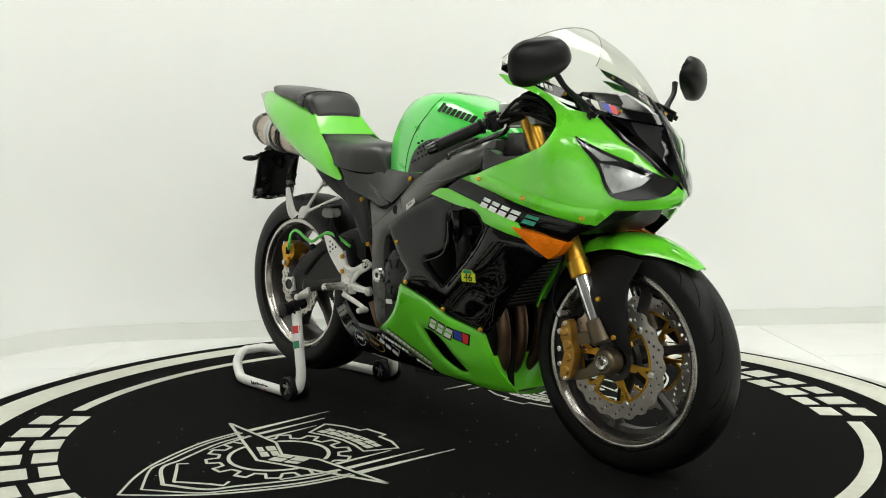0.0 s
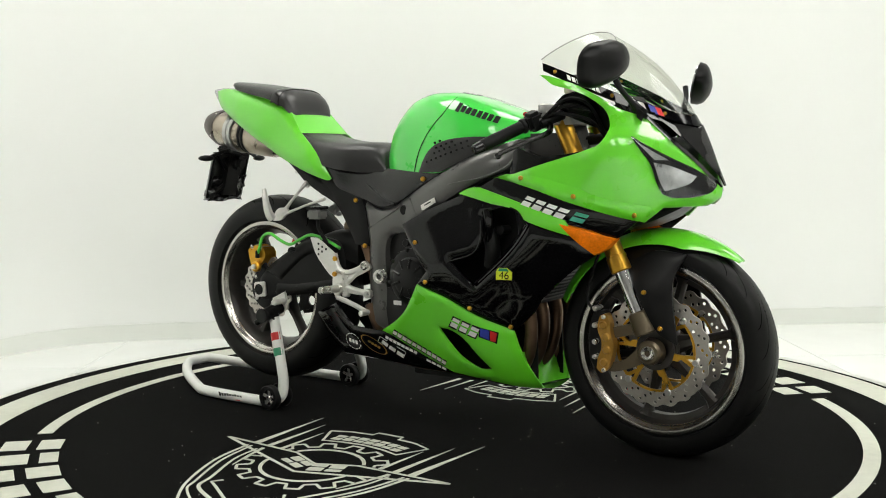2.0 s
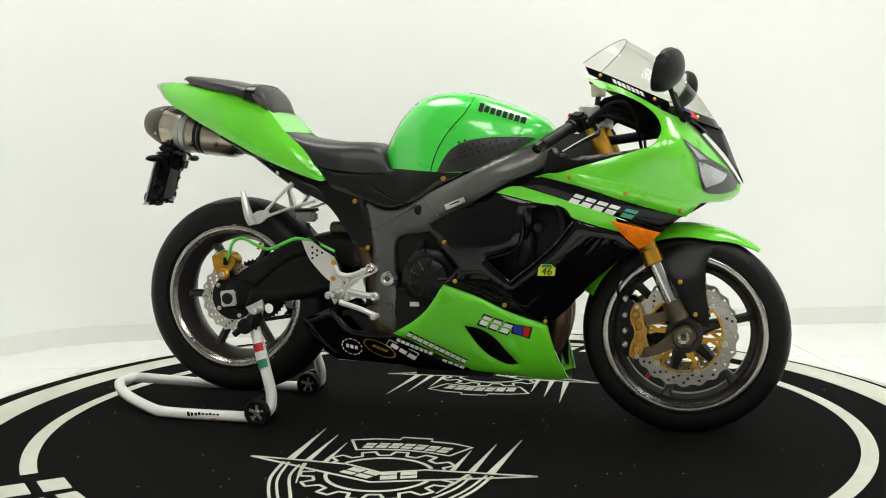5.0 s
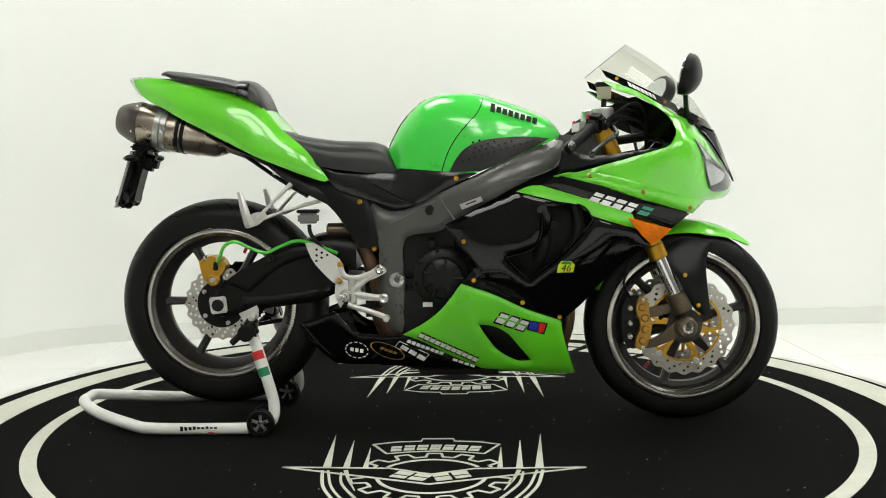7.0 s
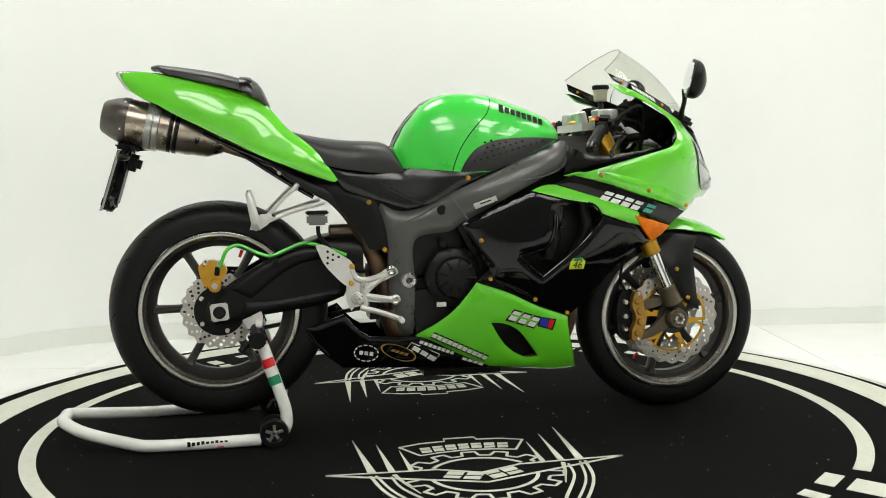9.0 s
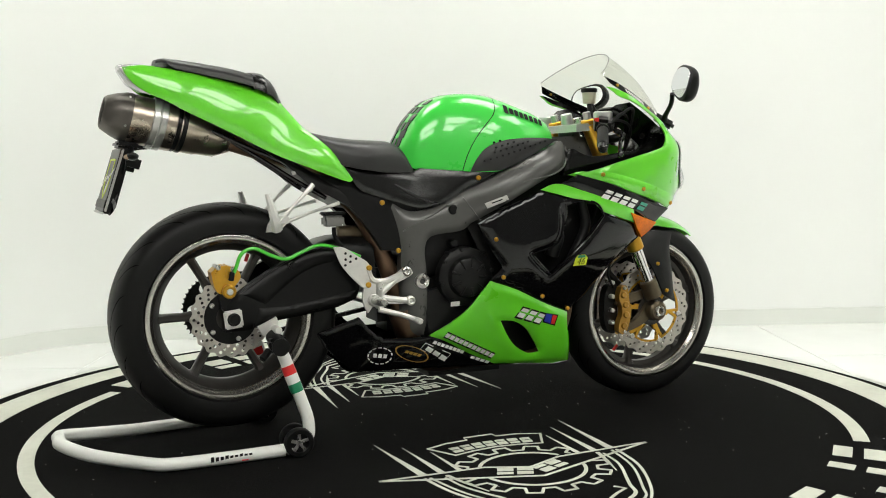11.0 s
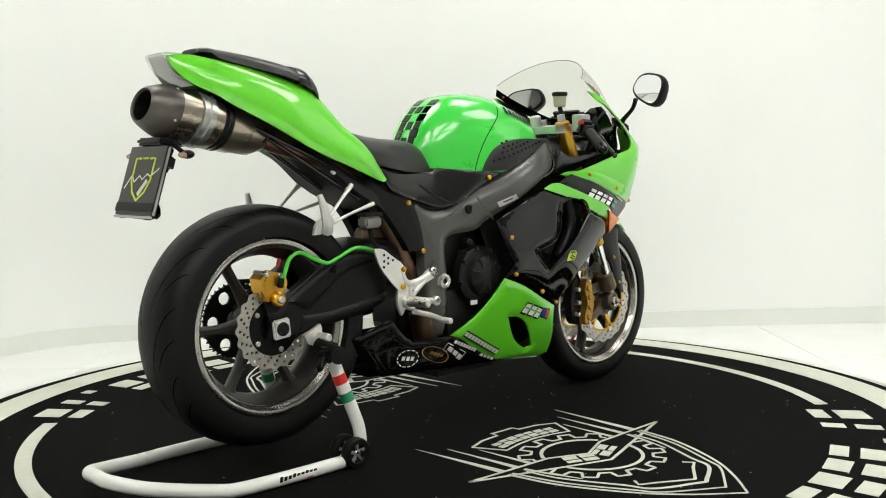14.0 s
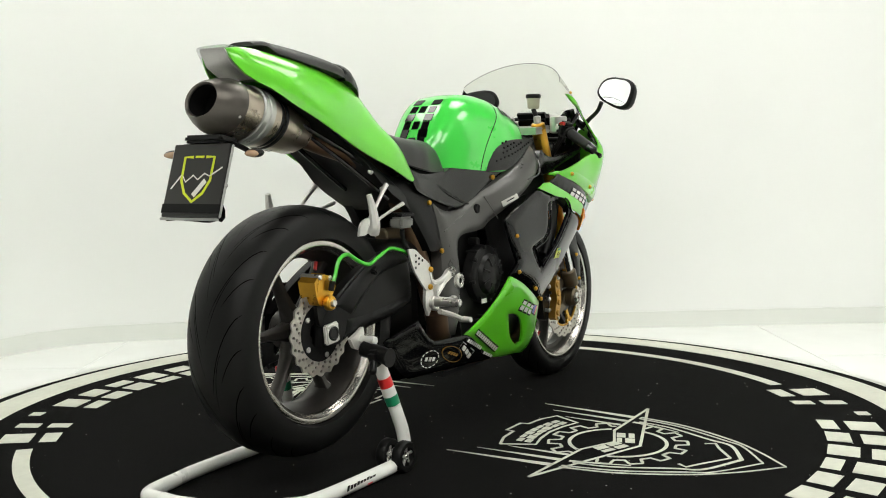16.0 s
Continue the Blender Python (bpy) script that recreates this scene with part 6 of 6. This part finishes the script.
    on_plate([(-0.072, -0.020), (-0.045, 0.014), (-0.030, -0.004), (-0.010, 0.012), (0.006, 0.002), (0.024, 0.016), (0.040, 0.010), (0.074, 0.030)], 0.0035, DECALWHITE, "script_bar")
    on_plate([(-0.013, 0.0555), (0.013, 0.0555)], 0.005, DECALYELLOW, "mark_bar")
    for s in (-1, 1):
        y = 0.018 + s * 0.105
        st = part("rear_indicator", join(pipe([(-0.89, 0.025 + s * 0.04, 0.842), (-0.900, y, 0.818)], 0.006, 8, 2)), MATTBLACK, hold, "small rear indicator")
        bm = bmesh.new()
        bmesh.ops.create_uvsphere(bm, u_segments=14, v_segments=10, radius=1)
        for v in bm.verts:
            v.co = (v.co.x * 0.016, v.co.y * 0.030, v.co.z * 0.0105)
        part("indicator_body", moved(bm.copy(), pose(-0.900, y + s * 0.022, 0.812, 0, 0, s * 15)), MATTBLACK, st)
        part("indicator_lens", moved(bm, pose(-0.907, y + s * 0.021, 0.811, 0, 0, s * 15) @ Matrix.Diagonal((0.9, 0.85, 0.8, 1))), PALEAMBER, st)


def letters(name, lat, x, z, dx, dz, n, w, h, mat, slant=0.25, off=0.0015, parent=BIKE, both=True):
    """A row of plain slanted blocks on a side surface, in place of writing."""
    tx, tz = dx / math.hypot(dx, dz), dz / math.hypot(dx, dz)
    step = math.hypot(dx, dz) / n
    for side in ((-1, 1) if both else (-1,)):
        for i in range(n):
            bits = []
            cx, cz = x + dx * (i + 0.5) / n, z + dz * (i + 0.5) / n
            hw = step * w / 2
            for x0, x1, z0, z1 in ((-hw, hw, -0.42, 0.42),) if h < 0.02 else ((-hw * 0.9, hw * 0.9, -0.5, -0.02), (-hw * 0.9, hw * 0.9, 0.14, 0.5)):
                pts = []
                for a, b in ((x0, z0), (x1, z0), (x1, z1), (x0, z1)):
                    lx, lz = a + slant * b * h, b * h
                    pts.append((cx + tx * lx - tz * lz, cz + tz * lx + tx * lz))
                verts = [(p[0], side * (wide(lat, *p) + off), p[1]) for p in pts]
                bits.append(raw(verts, [(0, 1, 2, 3)] if side < 0 else [(3, 2, 1, 0)]))
            part(name, join(*bits), mat, parent, flat=True)


def patch(name, lat, pts, mat, off=0.0015, both=True, parent=BIKE):
    for side in ((-1, 1) if both else (-1,)):
        verts = [(p[0], side * (wide(lat, p[0], p[1]) + off), p[1]) for p in pts]
        part(name, raw(verts, [tuple(range(len(pts)))[:: (1 if side < 0 else -1)]]), mat, parent, flat=True)


def build_decals():
    a = [(0.440, 0.692), (0.566, 0.653), (0.575, 0.651), (0.613, 0.640)]
    letters("model_mark", "fairing", a[0][0], a[0][1] - 0.007, a[1][0] - a[0][0], a[1][1] - a[0][1], 4, 0.86, 0.028, DECALWHITE, 0.5, 0.0015)
    letters("model_mark", "fairing", a[2][0], a[2][1] - 0.006, a[3][0] - a[2][0], a[3][1] - a[2][1], 1, 0.9, 0.026, DECALTEAL, 0.5, 0.0015)
    b = [(0.172, 0.339), (0.265, 0.308)]
    letters("sponsor_mark", "fairing", b[0][0], b[0][1], b[1][0] - b[0][0], b[1][1] - b[0][1], 3, 0.95, 0.040, DECALBLACK, 0.3, 0.0028)
    letters("sponsor_mark", "fairing", b[0][0] + 0.003, b[0][1], b[1][0] - b[0][0] - 0.005, b[1][1] - b[0][1], 3, 0.82, 0.030, DECALWHITE, 0.3, 0.0036)
    patch("sponsor_patch", "fairing", [(0.261, 0.299), (0.267, 0.328), (0.322, 0.316), (0.312, 0.282)], DECALBLACK, 0.0026)
    patch("sponsor_patch", "fairing", [(0.266, 0.302), (0.271, 0.325), (0.296, 0.320), (0.292, 0.292)], DECALBLUE, 0.0034)
    patch("sponsor_patch", "fairing", [(0.294, 0.290), (0.298, 0.320), (0.317, 0.313), (0.309, 0.288)], DECALRED, 0.0034)
    c = [(-0.053, 0.286), (0.118, 0.201)]
    letters("sponsor_mark", "fairing", c[0][0], c[0][1], c[1][0] - c[0][0], c[1][1] - c[0][1], 11, 0.96, 0.021, DECALBLACK, 0.2, 0.0026)
    letters("sponsor_mark", "fairing", c[0][0], c[0][1] - 0.0005, c[1][0] - c[0][0], c[1][1] - c[0][1], 11, 0.78, 0.015, DECALWHITE, 0.2, 0.0034)
    d = [(-0.089, 0.266), (0.018, 0.222), (-0.121, 0.254), (-0.029, 0.209), (0.043, 0.205), (0.110, 0.180)]
    letters("sponsor_mark", "fairing", d[0][0], d[0][1], d[1][0] - d[0][0], d[1][1] - d[0][1], 8, 0.8, 0.012, DECALWHITE, 0.1, 0.002)
    letters("sponsor_mark", "fairing", d[2][0] + 0.012, d[2][1] - 0.004, d[3][0] - d[2][0] - 0.02, d[3][1] - d[2][1], 3, 0.8, 0.016, DECALWHITE, 0.1, 0.002)
    letters("sponsor_mark", "fairing", d[4][0], d[4][1], d[5][0] - d[4][0], d[5][1] - d[4][1], 4, 0.8, 0.010, DECALWHITE, 0.1, 0.002)
    for side in (-1, 1):
        def ring(cx, cz, rx, rz, w, mat, name, rot=0.0, gaps=0):
            verts, faces, n = [], [], 40
            for k in range(n):
                t = 2 * math.pi * k / n
                for rr in (1.0, 1.0 - w):
                    ex, ez = rx * rr * math.cos(t), rz * rr * math.sin(t)
                    x, z = cx + ex * math.cos(rot) - ez * math.sin(rot), cz + ex * math.sin(rot) + ez * math.cos(rot)
                    verts.append((x, side * (wide("fairing", x, z) + 0.002), z))
            for k in range(n):
                if gaps and k % gaps == 0:
                    continue
                l = (k + 1) % n
                faces.append((2 * k, 2 * k + 1, 2 * l + 1, 2 * l))
            part(name, raw(verts, faces), mat, BIKE, flat=True)
        e = [(-0.241, 0.233), (-0.148, 0.233)]
        ring(e[0][0], e[0][1], 0.036, 0.026, 0.10, DECALWHITE, "sponsor_ring", -0.12, 3)
        ring(e[1][0], e[1][1], 0.055, 0.022, 0.09, CALIPER, "sponsor_ring", -0.38)
        bx = [(d[2][0], d[2][1]), (d[3][0], d[3][1])]
    letters("sponsor_mark", "fairing", e[0][0] - 0.022, e[0][1] + 0.003, 0.044, -0.006, 3, 0.7, 0.014, DECALWHITE, 0.0, 0.002)
    letters("sponsor_mark", "fairing", e[1][0] - 0.022, e[1][1] + 0.010, 0.05, -0.018, 4, 0.8, 0.010, CALIPER, 0.3, 0.002)
    f = [(-0.125, 0.247), (-0.111, 0.265), (-0.025, 0.223), (-0.042, 0.202)]
    for p, q in zip(f, f[1:] + f[:1]):
        patch("sponsor_frame", "fairing", [p, q, (q[0], q[1] - 0.0025), (p[0], p[1] - 0.0025)], DECALWHITE, 0.002)
    g = [(0.347, 0.481), (0.388, 0.479)]
    patch("number_sticker", "fairing", [(g[0][0] - 0.002, g[0][1] - 0.012), (g[1][0] + 0.004, g[0][1] - 0.012), (g[1][0] + 0.008, g[0][1] + 0.010), (g[1][0] - 0.004, g[0][1] + 0.021), (g[0][0] + 0.010, g[0][1] + 0.021), (g[0][0] + 0.002, g[0][1] + 0.010)], DECALYELLOW, 0.002, False)
    patch("number_cap", "fairing", [(g[0][0] + 0.009, g[0][1] + 0.012), (g[1][0], g[0][1] + 0.012), (g[1][0] - 0.005, g[0][1] + 0.020), (g[0][0] + 0.013, g[0][1] + 0.020)], DECALGREEN, 0.003, False)
    number = bpy.data.curves.new("number", "FONT")
    number.body, number.size, number.shear = "46", 0.030, 0.25
    number.align_x = number.align_y = "CENTER"
    holder = bpy.data.objects.new("number_text", number)
    bm = bmesh.new()
    bm.from_mesh(holder.to_mesh())
    holder.to_mesh_clear()
    bpy.data.objects.remove(holder)
    for v in bm.verts:
        x, z = 0.5 * (g[0][0] + g[1][0]) + 0.002 + v.co.x, g[0][1] + v.co.y
        v.co = (x, -(wide("fairing", x, z) + 0.0035), z)
    part("number_text", bm, DECALBLACK, BIKE, flat=True)
    # tank mark follows the tank's own surface
    h = [(0.162, 0.940), (0.299, 0.896)]
    dx, dz = h[1][0] - h[0][0], h[1][1] - h[0][1]
    for s in (-1, 1):
        for i in range(8):
            x, z = h[0][0] + dx * (i + 0.5) / 8, h[0][1] + dz * (i + 0.5) / 8
            hh = 0.032 if i == 0 else 0.023
            TANKMARKS.append((x, z, s, hh, i))


TANKMARKS = []
build_wheels()
build_body()
build_screen()
mirror(-1)
mirror(1)
build_controls()
build_engine()
build_rear()
build_decals()


def tank_marks():
    """Black blocks laid on the tank where its name stands."""
    tank = next(o for o in BIKE.children if o.name.startswith("fuel_tank") and "seam" not in o.name)
    # stick-on guard: rows of small black scales up the rear of the tank
    for i in range(6):
        for j in (-1, 0, 1):
            if j == 0 and i % 2:
                continue
            o = Vector((-0.30, j * 0.032, 0.865 + 0.026 * i))
            ok, co, nrm, _ = tank.ray_cast(o, Vector((1, 0, -0.12)).normalized())
            if ok:
                q = nrm.to_track_quat("Z", "X").to_matrix().to_4x4()
                part("tank_guard_scale", box(0.028, 0.024 + 0.006 * (i % 2), 0.003, Matrix.Translation(co) @ q, 0.001), GLOSSBLACK, tank, "black stick-on tank guard scale")
    # seam where the front cover meets the tank
    seam = []
    for q in [(0.143, 0.970), (0.136, 0.947), (0.123, 0.922), (0.101, 0.899), (0.073, 0.867), (0.051, 0.835), (0.036, 0.805), (0.026, 0.777), (0.021, 0.759)]:
        ok, co, nrm, _ = tank.ray_cast(Vector((q[0], -0.5, q[1])), Vector((0, 1, 0)))
        if ok:
            seam.append(tuple(co + nrm * 0.0002))
    part("tank_seam", pipe(seam, 0.0014, 6, 3), DECALBLACK, tank)
    for x, z, s, hh, i in TANKMARKS:
        bits = []
        for x0, x1, z0, z1 in ((-0.0070, 0.0062, -0.38, 0.38),):
            verts = []
            for a, b in ((x0, z0), (x1, z0), (x1, z1), (x0, z1)):
                px, pz = x + a * 0.98 + 0.004 * b, z - a * 0.30 + b * hh
                ok, co, nrm, _ = tank.ray_cast(Vector((px, s * 0.5, pz)), Vector((0, -s, 0)))
                if ok:
                    verts.append(co + nrm * 0.0028)
            if len(verts) == 4:
                bits.append(raw(verts, [(0, 1, 2, 3)] if s < 0 else [(3, 2, 1, 0)]))
        if bits:
            part("tank_mark", join(*bits), DECALBLACK, tank, flat=True)


tank_marks()


# ---- the paddock stand ----
STAND = thing("paddock_stand", "white tubular paddock stand with small black wheels, lifting the rear wheel", "paddock stand")


def build_stand():
    r = 0.017
    for s in (-1, 1):
        pts = [(-1.105, s * 0.0, 0.066), (-1.100, s * 0.050, 0.064), (-1.03, s * 0.117, 0.045), (-0.90, s * 0.183, 0.024), (-0.84, s * 0.202, 0.020), (-0.70, s * 0.209, 0.020), (-0.55, s * 0.210, 0.021)]
        part("side_tube", pipe(pts, r, 14, 6), WHITE, STAND, "white tubular frame")
        up = [(-0.545, s * 0.210, 0.022), (-0.488, s * 0.203, 0.040), (-0.478, s * 0.196, 0.085), (-0.495, s * 0.187, 0.150), (-0.545, s * 0.164, 0.300)]
        u = part("upright", pipe(up, r, 14, 6), WHITE, STAND, "white upright tube")
        a, b = Vector((-0.503, s * 0.1845, 0.170)), Vector((-0.527, s * 0.1735, 0.242))
        for k, mt in enumerate((DECALGREEN, DECALWHITE, DECALRED)):
            p, q = a + (b - a) * k / 3, a + (b - a) * (k + 1) / 3
            part("flag_band", rod(p, q, r + 0.0012, seg=16), mt, u)
        part("cradle", join(rod((-0.548, s * 0.203, 0.300), (-0.552, s * 0.126, 0.318), 0.021, seg=16, bevel=0.004), rod((-0.552, s * 0.208, 0.300), (-0.552, s * 0.213, 0.30), 0.024, seg=16), box(0.05, 0.035, 0.045, pose(-0.55, s * 0.172, 0.302, 0, -18, 0), 0.008), rod((-0.575, s * 0.178, 0.290), (-0.60, s * 0.193, 0.268), 0.010, seg=10, bevel=0.003)), MATTBLACK, STAND, "black rubber cradle and clamp")
        for o in (0.222, 0.172):
            y = s * o
            w = part("stand_wheel", revolve([(0.026, y - 0.013), (0.037, y - 0.013), (0.040, y - 0.009), (0.040, y + 0.009), (0.037, y + 0.013), (0.026, y + 0.013)], 32, pose(-0.513, 0, 0.040), True), RUBBER, STAND, "small black stand wheel with star hub")
            hub = [rod((-0.513, y - 0.011, 0.04), (-0.513, y + 0.011, 0.04), 0.009, seg=12, bevel=0.002)]
            for k in range(5):
                t = radians(72 * k + 18)
                hub.append(box(0.022, 0.018, 0.0085, pose(-0.513 + 0.016 * math.cos(t), y, 0.04 + 0.016 * math.sin(t), 0, -math.degrees(t), 0), 0.0015))
            part("wheel_hub", join(*hub), STEEL, w, "silver star-shaped hub")
            part("wheel_dish", rod((-0.513, y - 0.003, 0.04), (-0.513, y + 0.003, 0.04), 0.027, seg=24), DECALBLACK, w)
        bits = []
        for i in range(9):
            x = -0.745 + 0.0125 * i
            bits.append(box(0.0085, 0.0008, 0.012 if i % 3 else 0.016, pose(x, s * (0.209 + 0.0166), 0.024, s * -14, 0, 0)))
        part("maker_mark", join(*bits), DECALBLACK, STAND)
        part("maker_dash", box(0.018, 0.0008, 0.003, pose(-0.66, s * 0.2255, 0.013, s * 14, 0, 0)), DECALRED, STAND)


build_stand()
MOVERS = [TT, BIKE, STAND]
build_tiles(floor_ob)


def motions():
    angles = (-48.53, -41.82, -35.18, -28.59, -22.04, -15.53, -9.04, -2.53, 3.95, 10.43, 16.91, 23.41, 29.92, 36.55, 43.27, 50.05, 56.80)
    rows = [(float(t), pose(0, 0, 0, 0, 0, a)) for t, a in enumerate(angles)]
    for ob in MOVERS:
        walk(ob, rows)


motions()
